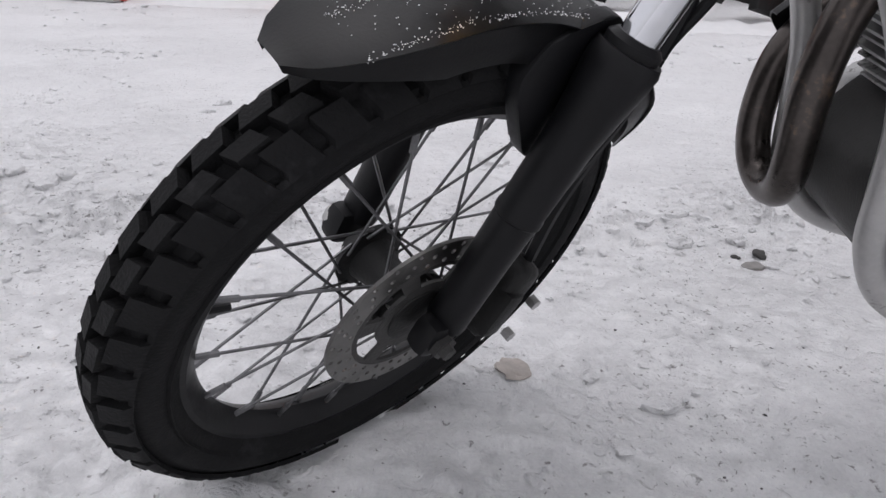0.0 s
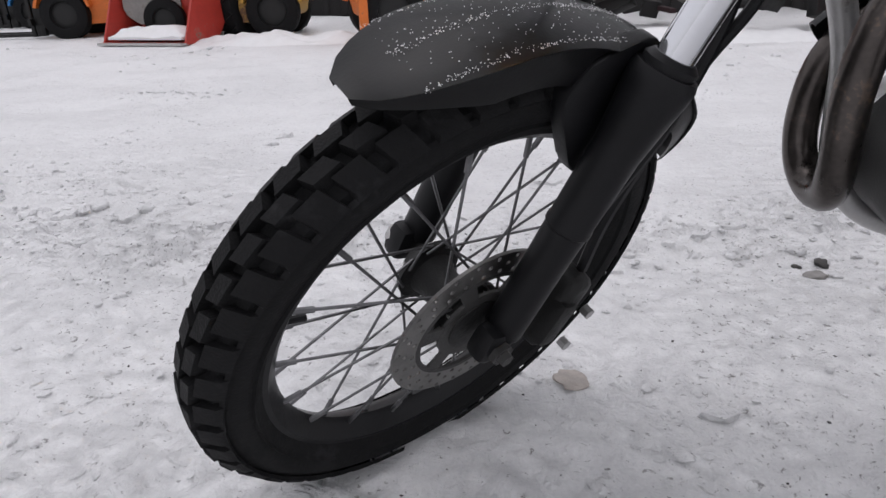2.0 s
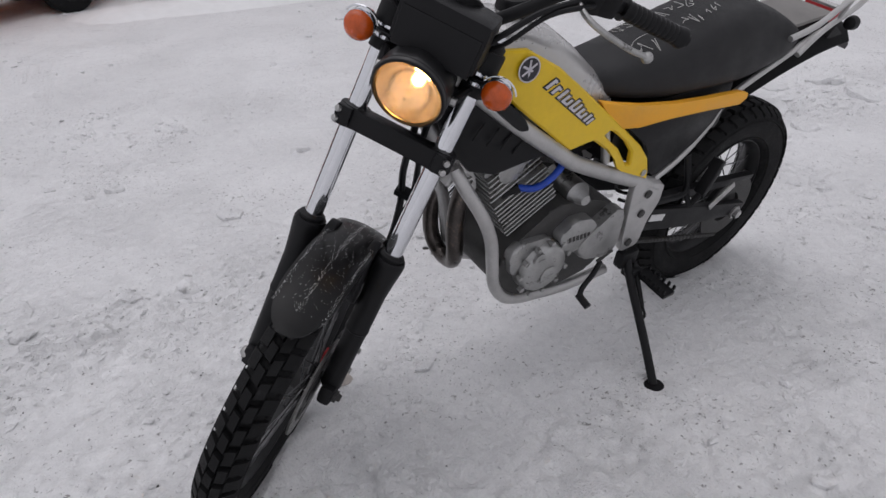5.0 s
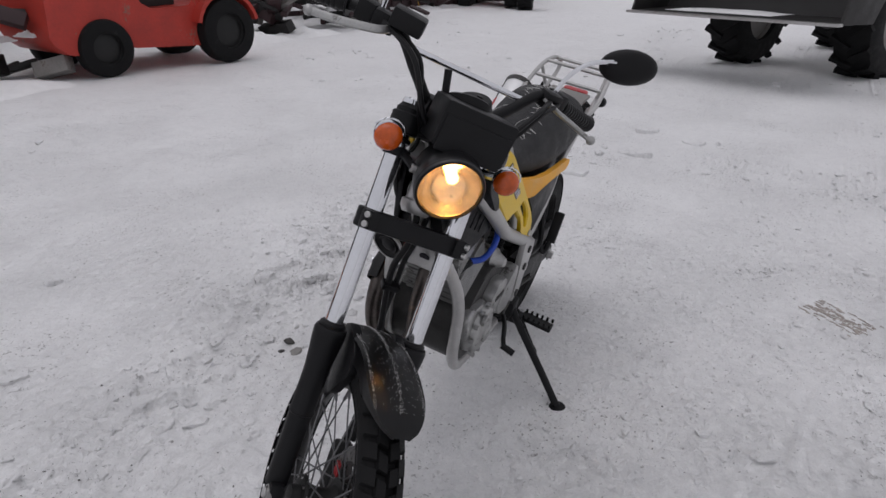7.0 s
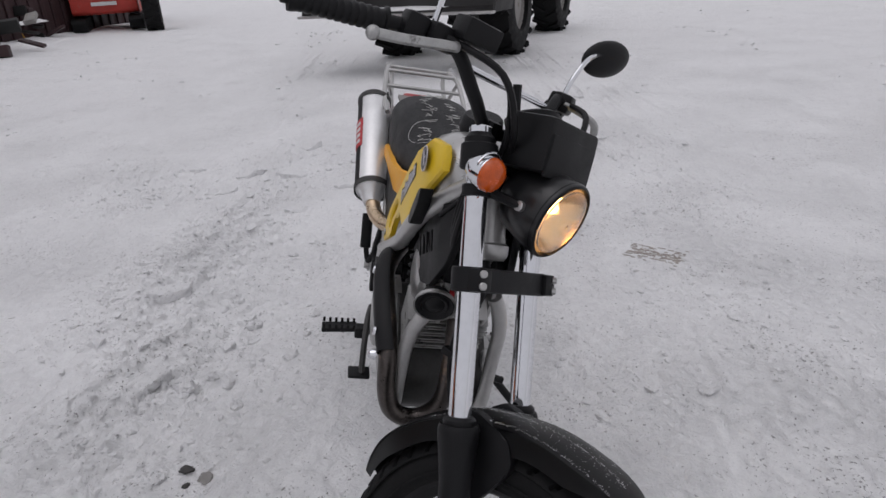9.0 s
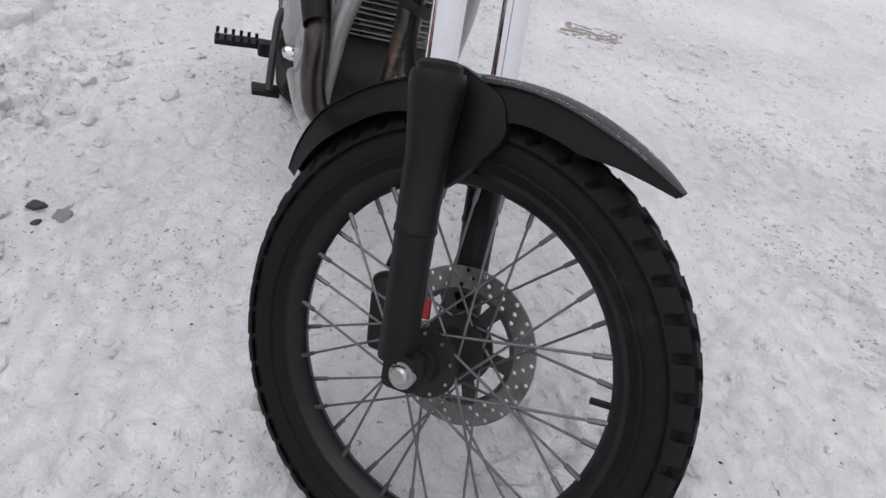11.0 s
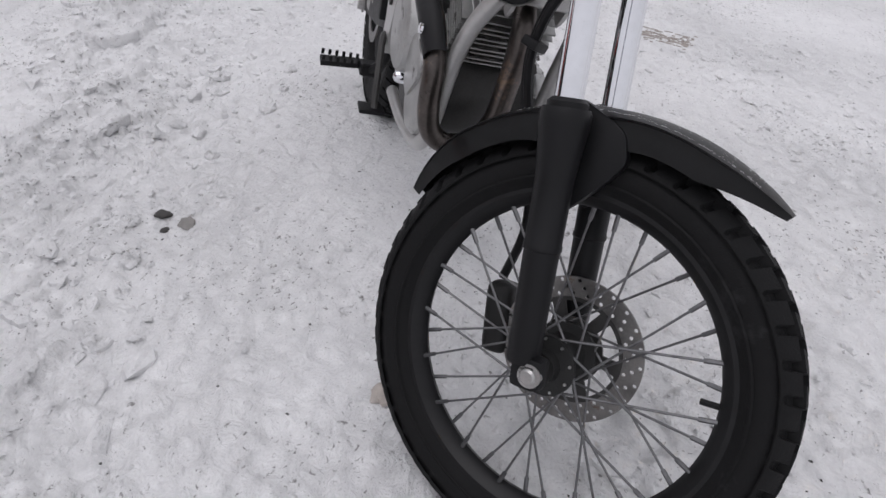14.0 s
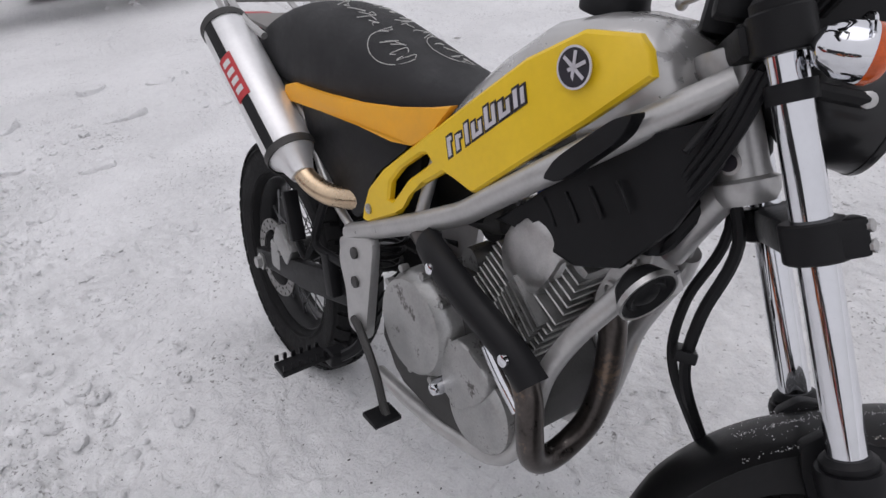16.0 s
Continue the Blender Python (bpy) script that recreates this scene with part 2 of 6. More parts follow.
def tube(pts, r, seg=10, per=6, bm=None, flat=1.0, closed=False):
    """A round bar along points; r: a number or one radius per point of the path's ends; flat: squashes across."""
    bm = bm or bmesh.new()
    P = smooth_path(pts + [pts[0]] if closed else pts, per)
    if closed:
        P = P[:-1]
    n = len(P)
    up = Vector((0.31, 0.77, 0.55)).normalized()
    rings = []
    for i, p in enumerate(P):
        d = (P[(i + 1) % n] - P[i - 1]) if closed else (P[min(i + 1, n - 1)] - P[max(i - 1, 0)])
        d.normalize()
        side = d.cross(up).normalized()
        up = side.cross(d).normalized()
        rr = r if not isinstance(r, (tuple, list)) else r[0] + (r[1] - r[0]) * i / (n - 1)
        rings.append([bm.verts.new(p + side * math.cos(a) * rr + up * math.sin(a) * rr * flat) for a in (2 * math.pi * k / seg for k in range(seg))])
    ring_bridge(bm, rings, closed)
    return bm


def lathe(profile, centre, axis=(0, 1, 0), seg=32, bm=None, caps=True, closed=False):
    """Turns (distance along the axis, radius) about an axis through centre."""
    bm = bm or bmesh.new()
    q = Vector((0, 0, 1)).rotation_difference(Vector(axis).normalized())
    rings = []
    for h, rad in profile:
        rings.append([bm.verts.new(Vector(centre) + q @ Vector((rad * math.cos(a), rad * math.sin(a), h))) for a in (2 * math.pi * k / seg for k in range(seg))])
    ring_bridge(bm, rings, closed, caps)
    return bm


def prism(outline, y0, y1, b=0.0, bm=None, shift=None):
    """A flat plate: outline in (x, z), from y0 to y1; shift(x, z) bends it sideways."""
    bm = bm or bmesh.new()
    a = [bm.verts.new((x, y0 + (shift(x, z) if shift else 0), z)) for x, z in outline]
    c = [bm.verts.new((x, y1 + (shift(x, z) if shift else 0), z)) for x, z in outline]
    n = len(outline)
    fs = [bm.faces.new(a), bm.faces.new(c[::-1])]
    for i in range(n):
        fs.append(bm.faces.new((a[i], c[i], c[(i + 1) % n], a[(i + 1) % n])))
    if b:
        bevel(bm, list({e for f in fs[:2] for e in f.edges}), b, 2)
    return bm


def rounded(outline, k=3, cut=0.25):
    """Rounds the corners of an outline."""
    out = []
    n = len(outline)
    for i in range(n):
        p0, p, p1 = (Vector(outline[j % n]) for j in (i - 1, i, i + 1))
        a, c = p + (p0 - p) * cut, p + (p1 - p) * cut
        for j in range(k + 1):
            t = j / k
            q = a * (1 - t) ** 2 + p * 2 * t * (1 - t) + c * t * t
            out.append((q.x, q.y))
    return out


def holed(outline, hole, y0, y1, shift, inset=0.004):
    """A plate with one opening through it, its rim turned in a little."""
    bm = bmesh.new()
    sgn = 1 if y1 > y0 else -1
    lay = []
    for y, ins in ((y0, 0.0), (y1 - sgn * inset, 0.0)):
        lay.append([[bm.verts.new((x, y + shift(x, z), z)) for x, z in lp] for lp in (outline, hole)])
    co = Vector((sum(x for x, _ in outline), 0, sum(z for _, z in outline))) / len(outline)
    ho = Vector((sum(x for x, _ in hole), 0, sum(z for _, z in hole))) / len(hole)
    top = []
    for lp, c, out in ((outline, co, -1), (hole, ho, 1)):
        ring = []
        for i, (x, z) in enumerate(lp):
            a, b = lp[i - 1], lp[(i + 1) % len(lp)]
            t = Vector((b[0] - a[0], b[1] - a[1])).normalized()
            nrm = Vector((-t.y, t.x))
            if (nrm.dot(Vector((x - c.x, z - c.z))) > 0) != (out > 0):
                nrm = -nrm
            ring.append(bm.verts.new((x + nrm.x * inset, y1 + shift(x, z), z + nrm.y * inset)))
        top.append(ring)
    lay.append(top)
    for a, b in zip(lay, lay[1:]):
        for la, lb in zip(a, b):
            n = len(la)
            for i in range(n):
                bm.faces.new((la[i], la[(i + 1) % n], lb[(i + 1) % n], lb[i]))
    bm.edges.ensure_lookup_table()
    for loops in (lay[0], lay[2]):
        es = []
        for lp in loops:
            for i in range(len(lp)):
                e = bm.edges.get((lp[i], lp[(i + 1) % len(lp)]))
                es.append(e)
        bmesh.ops.triangle_fill(bm, edges=es, use_beauty=True)
    return bm


def thing(name, label, category, m=None, group="", kind=""):
    ob = new(name)
    ob.empty_display_size = 0.1
    if m is not None:
        ob.matrix_basis = m
    return tagged(ob, label=label, category=category, group=group, kind=kind)


# ---- ground ----
def step(v, a, b):
    t = min(1.0, max(0.0, (v - a) / (b - a)))
    return t * t * (3 - 2 * t)


def churned(x, y):
    """How broken the snow is at a place, 0 to 1: along old tracks and in patches."""
    p = Vector((x, y, 0))
    band = math.exp(-((y - 1.75 - 0.14 * math.sin(x * 1.1) - 0.10 * x * (x > 0)) / 0.28) ** 2)
    band2 = math.exp(-((y + 0.35 + 0.2 * math.sin(x * 0.9)) / 0.4) ** 2) * 0.5
    n = noise.noise(p * 0.7 + Vector((7, 3, 0))) + 0.5 * noise.noise(p * 2.1)
    return min(1.0, max(0.0, 0.17 + 0.8 * band + band2 + 0.8 * n))


def relief(x, y):
    """Height of the trodden snow: soft swells, crusts with broken edges, churned stretches."""
    far = min(1.0, max(0.0, (math.hypot(x - 0.6, y - 0.9) - 0.4) / 1.6))
    p = Vector((x, y, 0))
    c = churned(x, y)
    z = 0.008 * far * noise.noise(p * 0.8)
    z += 0.0035 * noise.noise(p * 5.0)
    n1 = noise.noise(Vector((x * 7.5, y * 10.5, 3))) + 0.45 * noise.noise(p * 24)
    z += (0.008 * c + 0.014 * c * c) * step(n1, 0.10, 0.16)
    n2 = noise.noise(Vector((x * 15, y * 19, 9))) + 0.4 * noise.noise(p * 45)
    z += (0.0012 + 0.010 * c * c) * step(n2, 0.20, 0.27)
    z += (0.0012 + 0.0040 * c) * noise.noise(p * 38.0) + (0.0007 + 0.0020 * c) * noise.noise(p * 75.0)
    bank = max(0.0, min(1.0, (y - 7.6 - 0.05 * abs(x)) / 2.0)) * (1 if x > -2 else 0.3)
    z += bank * 0.12 * (1 + noise.noise(p * 1.7))
    return z - 0.004


def spread(c, n, d0, grow, cap):
    xs, d, x = [c], d0, c
    for i in range(n):
        if i > 190:
            d = min(d * grow, cap)
        x += d
        xs.append(x)
    left, d, x = [], d0, c
    for i in range(n):
        if i > 190:
            d = min(d * grow, cap)
        x -= d
        left.append(x)
    return left[::-1] + xs


def build_ground():
    xs, ys = spread(0.7, 285, 0.0105, 1.086, 30), spread(1.1, 285, 0.0105, 1.086, 30)
    verts, faces = [], []
    for y in ys:
        for x in xs:
            verts.append((x, y, relief(x, y) if max(abs(x), abs(y)) < 60 else 0.0))
    w = len(xs)
    for j in range(len(ys) - 1):
        for i in range(w - 1):
            faces.append((j * w + i, j * w + i + 1, (j + 1) * w + i + 1, (j + 1) * w + i))
    me = bpy.data.meshes.new("ground")
    me.from_pydata(verts, [], faces)
    me.materials.append(SNOW)
    for poly in me.polygons:
        poly.use_smooth = True
    ob = new("ground", me)
    tagged(ob, "trodden grey-white snow over a yard, with specks of grit and painted crevice shadows", "snow", kind="structure")


build_ground()


def lump(bm, c, r, rng, squash=0.6):
    res = bmesh.ops.create_icosphere(bm, subdivisions=1, radius=r)
    off = Vector((rng.random() * 50, rng.random() * 50, 0))
    for v in res["verts"]:
        k = 1 + 0.55 * noise.noise(v.co / r * 1.1 + off)
        v.co = Vector((v.co.x * k, v.co.y * k * (0.7 + 0.3 * squash), v.co.z * k * squash)) + Vector(c)


def scatter(name, label, cat, material, count, seed, lo, hi, power, area, need):
    """Many loose crumbs as one heap-less stuff, thickest where the snow is churned."""
    rng = random.Random(seed)
    verts, faces = [], []
    base = bmesh.new()
    bmesh.ops.create_icosphere(base, subdivisions=1, radius=1)
    bv = [v.co.copy() for v in base.verts]
    bf = [[v.index for v in f.verts] for f in base.faces]
    base.free()
    n = 0
    while n < count:
        x, y = rng.uniform(area[0], area[1]), rng.uniform(area[2], area[3])
        if churned(x, y) < rng.uniform(need, 1.0):
            continue
        r = lo + (hi - lo) * rng.random() ** power
        o = Vector((rng.random() * 99, rng.random() * 99, 0))
        s0 = len(verts)
        zz = relief(x, y)
        fl, st, tw = rng.uniform(0.5, 0.95), rng.uniform(1.0, 1.9), rng.random() * 6.3
        ct, sn = math.cos(tw), math.sin(tw)
        for v in bv:
            k = r * (1 + 0.7 * noise.noise(v * 1.2 + o))
            a, b = v.x * k * st, v.y * k
            verts.append((x + a * ct - b * sn, y + a * sn + b * ct, zz + v.z * k * fl))
        faces += [[i + s0 for i in f] for f in bf]
        n += 1
    me = bpy.data.meshes.new(name)
    me.from_pydata(verts, [], faces)
    me.materials.append(material)
    tagged(new(name, me), label, cat, kind="stuff")


scatter("snow_crumbs", "loose crumbs and lumps of trodden snow", "snow", SNOW, 12000, 4, 0.0014, 0.0115, 3.2, (-2.6, 4.2, -1.6, 4.2), 0.12)
scatter("far_snow_crumbs", "loose lumps of trodden snow across the yard", "snow", SNOW, 1800, 5, 0.006, 0.03, 3.0, (-8, 14, -6, 8), 0.25)
scatter("snow_flakes", "flat chips of broken snow crust", "snow", SNOW, 2600, 8, 0.002, 0.008, 2.4, (-2.0, 3.8, 0.2, 3.4), 0.22)
scatter("grit", "dark grit scattered over the snow", "grit", STONE, 1900, 6, 0.0008, 0.0028, 3.0, (-2.4, 3.4, -1.2, 3.4), 0.0)


def crust_plate(x, y, size, seed, tilt=4.0, lift=0.0):
    """A broken plate of frozen crust: an uneven outline with a rough top and a ragged edge."""
    rng = random.Random(seed)
    n = 22
    rad = [1 + 0.35 * noise.noise(Vector((math.cos(6.283 * i / n) * 1.1 + seed * 3, math.sin(6.283 * i / n) * 1.1, 0))) + rng.uniform(-0.06, 0.06) for i in range(n)]
    bm = bmesh.new()
    rings = []
    for k, (f, z) in enumerate(((0.94, -0.03), (1.0, 0.006), (0.96, 0.016), (0.8, 0.021), (0.5, 0.021), (0.2, 0.022))):
        rings.append([bm.verts.new((size * f * rad[i] * math.cos(6.283 * i / n) * 1.3, size * f * rad[i] * math.sin(6.283 * i / n),
                                    z * size * 13 + 0.008 * noise.noise(Vector((i * 0.9, f * 6, seed))))) for i in range(n)])
    ring_bridge(bm, rings)
    ob = part("crust_plate", bm, SNOW)
    ob.matrix_basis = pose(x, y, relief(x, y) + lift, rng.uniform(-tilt, tilt), rng.uniform(-tilt, tilt), rng.random() * 360)
    return tagged(ob, "broken plate of frozen snow crust", "snow", group="broken crust plates")


def slab_of_snow(x, y, r, seed, label, material=SNOWCAP, squash=0.3, name="snow_chunk", cat="snow"):
    rng = random.Random(seed)
    bm = bmesh.new()
    res = bmesh.ops.create_icosphere(bm, subdivisions=3, radius=r)
    off = Vector((rng.random() * 50, rng.random() * 50, 0))
    for v in res["verts"]:
        k = 1 + 0.4 * noise.noise(v.co / r * 1.3 + off) + 0.2 * noise.noise(v.co / r * 4 + off)
        v.co = Vector((v.co.x * k * 1.25, v.co.y * k, v.co.z * k * squash))
    ob = part(name, bm, material)
    ob.location = (x, y, relief(x, y) + r * squash * 0.25)
    ob.rotation_euler = (0, 0, rng.random() * 6)
    return tagged(ob, label, cat)


slab_of_snow(0.822, 1.662, 0.016, 1, "small dark stone lying on the snow", STONE, 0.6, "stone", "stone")
slab_of_snow(0.79, 1.60, 0.019, 2, "flat grey stone lying on the snow", M_GREY, 0.4, "stone", "stone")
slab_of_snow(0.765, 1.645, 0.009, 3, "small dark pebble on the snow", STONE, 0.6, "stone", "stone")
slab_of_snow(0.265, 1.13, 0.025, 4, "brownish lump of dirty ice", ICE, 0.3, "ice_lump", "ice")

for k, (x, y, size, tilt) in enumerate(((-0.72, 1.85, 0.10, 7), (-0.58, 1.92, 0.075, 9), (-0.86, 1.83, 0.06, 12), (-0.95, 1.95, 0.05, 12), (-1.20, 2.10, 0.06, 8), (-0.78, 1.70, 0.035, 12),
                                       (1.25, 1.93, 0.05, 10), (1.9, 2.1, 0.07, 8), (2.3, 2.35, 0.06, 8), (3.3, 1.5, 0.07, 9), (3.6, 1.9, 0.09, 9), (4.0, 1.3, 0.10, 9), (4.3, 1.9, 0.08, 12), (4.7, 1.4, 0.09, 10), (4.5, 1.0, 0.07, 10), (2.9, 1.75, 0.05, 12), (0.5, 1.85, 0.04, 10), (0.2, 2.3, 0.05, 9))):
    crust_plate(x, y, size, 20 + k, tilt)
heap = random.Random(31)
for k in range(40):
    cx, cy, w, d = ((3.5, 2.15, 0.42, 0.22), (-0.95, 1.93, 0.22, 0.07), (-0.75, 2.86, 0.45, 0.06), (1.55, 1.60, 0.25, 0.10), (0.95, 1.70, 0.28, 0.05))[k % 5]
    crust_plate(cx + heap.gauss(0, w), cy + heap.gauss(0, d), heap.uniform(0.014, 0.034) * (1.9 if cx > 3 else 1), 120 + k, 13, 0.002)
for k in range(34):
    cx, cy = ((-0.82, 1.88), (3.9, 1.6), (1.4, 1.75))[k % 3]
    slab_of_snow(cx + heap.gauss(0, 0.22), cy + heap.gauss(0, 0.11), heap.uniform(0.010, 0.030), 60 + k, "loose lump of trodden snow", SNOW, heap.uniform(0.4, 0.8), "snow_lump")["group"] = "loose snow lumps"

# ---- the motorcycle: x forward, y to its left, z up from the rear tyre's foot ----
BIKE = pose(1.4012, 1.1275, -0.0227, -11.67, 0, 186.47)
bike = thing("motorcycle", "yellow and black trail motorcycle on its stand with lit headlamp", "motorcycle", BIKE)
RAKE = radians(25.17)
AX = Vector((-math.sin(RAKE), 0, math.cos(RAKE)))        # steering axis, upwards
AF = Vector((math.cos(RAKE), 0, math.sin(RAKE)))         # ahead, square to it
K0 = Vector((1.422, 0, 0))
STEER = Matrix.Translation(K0) @ Matrix.Rotation(radians(41.1), 4, AX) @ Matrix.Translation(-K0)
FA = Vector((1.325, 0, 0.31))                            # front axle
RA = Vector((-0.05, 0, 0.31))                            # rear axle


def fork(s, off=0.0):
    """A point on the fork legs' line at height s, off ahead of it."""
    return Vector((1.165 - (s - 0.62) * math.tan(RAKE), 0, s)) + AF * off


def tyre(c, R, w, rim_r, rows, count, seed):
    prof = [(-w * 0.55, rim_r), (-w * 0.85, rim_r + 0.012), (-w * 1.02, rim_r + (R - rim_r) * 0.45), (-w * 0.97, R - 0.034), (-w * 0.80, R - 0.020),
            (-w * 0.5, R - 0.0150), (0, R - 0.0125), (w * 0.5, R - 0.0150), (w * 0.80, R - 0.020), (w * 0.97, R - 0.034),
            (w * 1.02, rim_r + (R - rim_r) * 0.45), (w * 0.85, rim_r + 0.012), (w * 0.55, rim_r)]
    bm = lathe(prof, c, seg=72, closed=True)
    rng = random.Random(seed)
    for y, half, drop, phase, lenf in rows:
        for i in range(count):
            a0 = 2 * math.pi * (i + phase) / count
            da = math.pi / count * lenf
            tilt = 0.22 * (1 if y > 0 else -1)
            vs = []
            for k, (rr, sh) in enumerate(((R - drop - 0.016, 1.10), (R - drop, 0.90 + rng.uniform(-.03, .03)))):
                for sy, sa in ((-1, -1), (1, -1), (1, 1), (-1, 1)):
                    yy = y + sy * half * sh
                    a = a0 + sa * da * sh + tilt * da * sy
                    r2 = rr - abs(yy) * abs(yy) / w * 0.16 - (0.010 if abs(yy) > w * 0.85 and k else 0)
                    vs.append(bm.verts.new(c + Vector((r2 * math.cos(a), yy, r2 * math.sin(a)))))
            for f in ((4, 5, 6, 7), (0, 1, 5, 4), (1, 2, 6, 5), (2, 3, 7, 6), (3, 0, 4, 7)):
                bm.faces.new([vs[j] for j in f])
    # ribs moulded round the sidewalls
    for sy in (-1, 1):
        for rr, bulge in ((rim_r + 0.014, 0.9), (rim_r + (R - rim_r) * 0.62, 1.0)):
            lathe([(sy * w * bulge - 0.0015, rr), (sy * (w * bulge + 0.003), rr + 0.002), (sy * w * bulge - 0.0015, rr + 0.005)], c, seg=64, bm=bm, caps=False)
    return bm


def rim(c, r_in, r_edge, hw):
    return lathe([(-hw, r_edge), (-hw, r_edge - 0.010), (-hw * 0.86, r_edge - 0.013), (-hw * 0.45, r_in + 0.004), (0, r_in), (hw * 0.45, r_in + 0.004),
                  (hw * 0.86, r_edge - 0.013), (hw, r_edge - 0.010), (hw, r_edge), (hw * 0.7, r_edge - 0.004), (0, r_in + 0.010), (-hw * 0.7, r_edge - 0.004)], c, seg=72, closed=True)


def spokes(parent, c, r_hub, y_hub, r_rim, n, sweep, frame_m=None):
    kinds = {}
    for i in range(n):
        side, cross = (-1 if i % 2 else 1), (1 if (i // 2) % 2 else -1)
        m = Matrix.Translation(c) @ Matrix.Rotation(-2 * math.pi * i / n - radians(12.2), 4, 'Y')
        if (side, cross) not in kinds:
            a = radians(sweep) * cross
            h = Vector((r_hub * math.cos(a), side * y_hub * (1.08 if cross > 0 else 0.92), r_hub * math.sin(a)))
            e = Vector((r_rim, side * 0.007, 0))
            bm = tube([h, e], 0.0018, 6)
            d = (e - h).normalized()
            tube([e - d * 0.020, e + d * 0.004], 0.0034, 6, bm=bm)
            ob = part("spoke", bm, SPOKE, parent, m=m)
            kinds[side, cross] = ob
        else:
            again("spoke", kinds[side, cross], parent, m)


def disc_band(c, y, r0, r1, th, cols, rows, hole, skip=()):
    """A drilled ring: cells with a round hole each, both faces and the walls of the holes."""
    bm = bmesh.new()
    dr, da = (r1 - r0) / rows, 2 * math.pi / cols
    for j in range(rows):
        for i in range(cols):
            rm, am = r0 + (j + 0.5) * dr, (i + 0.5) * da
            outer = [(-1, -1), (0, -1), (1, -1), (1, 0), (1, 1), (0, 1), (-1, 1), (-1, 0)]
            drilled = (i + j * 2) % 3 == 0
            lay = []
            for yy in (y - th / 2, y + th / 2):
                o = [bm.verts.new(c + Vector(((rm + b * dr / 2) * math.cos(am + a * da / 2), yy, (rm + b * dr / 2) * math.sin(am + a * da / 2)))) for a, b in outer]
                h = None
                if drilled:
                    h = []
                    for k in range(8):
                        t = math.pi * (-0.75 + k * 0.25)
                        u, v = hole * math.cos(t), hole * math.sin(t)
                        h.append(bm.verts.new(c + Vector(((rm + v) * math.cos(am + u / rm), yy, (rm + v) * math.sin(am + u / rm)))))
                    for k in range(8):
                        bm.faces.new((o[k], o[(k + 1) % 8], h[(k + 1) % 8], h[k]))
                else:
                    bm.faces.new(o)
                lay.append((o, h))
            if drilled:
                a, b = lay[0][1], lay[1][1]
                for k in range(8):
                    bm.faces.new((a[k], a[(k + 1) % 8], b[(k + 1) % 8], b[k]))
            for jj, ids in ((0, (0, 1, 2)), (rows - 1, (4, 5, 6))):
                if j == jj:
                    for k in ids[:-1]:
                        bm.faces.new((lay[0][0][k], lay[0][0][k + 1], lay[1][0][k + 1], lay[1][0][k]))
    bmesh.ops.remove_doubles(bm, verts=bm.verts, dist=0.00005)
    return bm


# front wheel
hub = lathe([(-0.062, 0.012), (-0.062, 0.022), (-0.046, 0.024), (-0.044, 0.043), (-0.037, 0.044), (-0.033, 0.030), (-0.012, 0.024), (0.014, 0.024), (0.028, 0.032),
             (0.031, 0.046), (0.038, 0.046), (0.040, 0.040), (0.056, 0.036), (0.060, 0.014)], FA)
wheel_f = part("front_wheel", hub, DARK, bike, "spoked front wheel with a knobbly black tyre", m=STEER)
part("tyre", tyre(FA, 0.3130, 0.0375, 0.240, [(-0.0290, 0.0100, 0.003, 0.0, 0.74), (-0.0098, 0.0084, 0.0, 0.5, 0.72), (0.0098, 0.0084, 0.0, 0.0, 0.72), (0.0290, 0.0100, 0.003, 0.5, 0.74)], 46, 1), RUBBER, wheel_f)
part("rim", rim(FA, 0.2190, 0.246, 0.0225), RIM, wheel_f)
spokes(wheel_f, FA, 0.040, 0.037, 0.2195, 36, 62)
part("brake_disc", disc_band(FA, 0.052, 0.080, 0.110, 0.004, 72, 3, 0.0032), DISC, wheel_f, "drilled steel brake disc")
spider = lathe([(0.050, 0.032), (0.050, 0.050), (0.054, 0.050), (0.054, 0.032)], FA, seg=36, closed=True)
lathe([(0.050, 0.074), (0.050, 0.0805), (0.054, 0.0805), (0.054, 0.074)], FA, seg=60, bm=spider, closed=True)
for i in range(6):
    a = i * math.pi / 3
    q = Matrix.Rotation(-a - 0.35, 3, 'Y')
    prism([(0.046, -0.008), (0.078, -0.013), (0.078, 0.009), (0.046, 0.010)], 0.0502, 0.0538, bm=spider)
    spider.verts.ensure_lookup_table()
    for v in spider.verts[-8:]:
        v.co = FA + q @ v.co
part("disc_carrier", spider, CAST_DARK, wheel_f)
va = radians(27)
vd = Vector((math.cos(va), 0, math.sin(va)))
part("valve_stem", tube([FA + vd * 0.222, FA + vd * 0.205, FA + vd * 0.196], 0.0042, 8), SOFT_BLACK, wheel_f, "rubber valve stem with cap")
for s in (-1, 1):
    bolts = bmesh.new()
    for i in range(9):
        a = 2 * math.pi * i / 9
        lathe([(s * 0.036, 0.0022), (s * 0.047, 0.0022)], FA + Vector((0.038 * math.cos(a), 0, 0.038 * math.sin(a))), seg=6, bm=bolts)
    part("spoke_heads", bolts, STEEL, wheel_f)

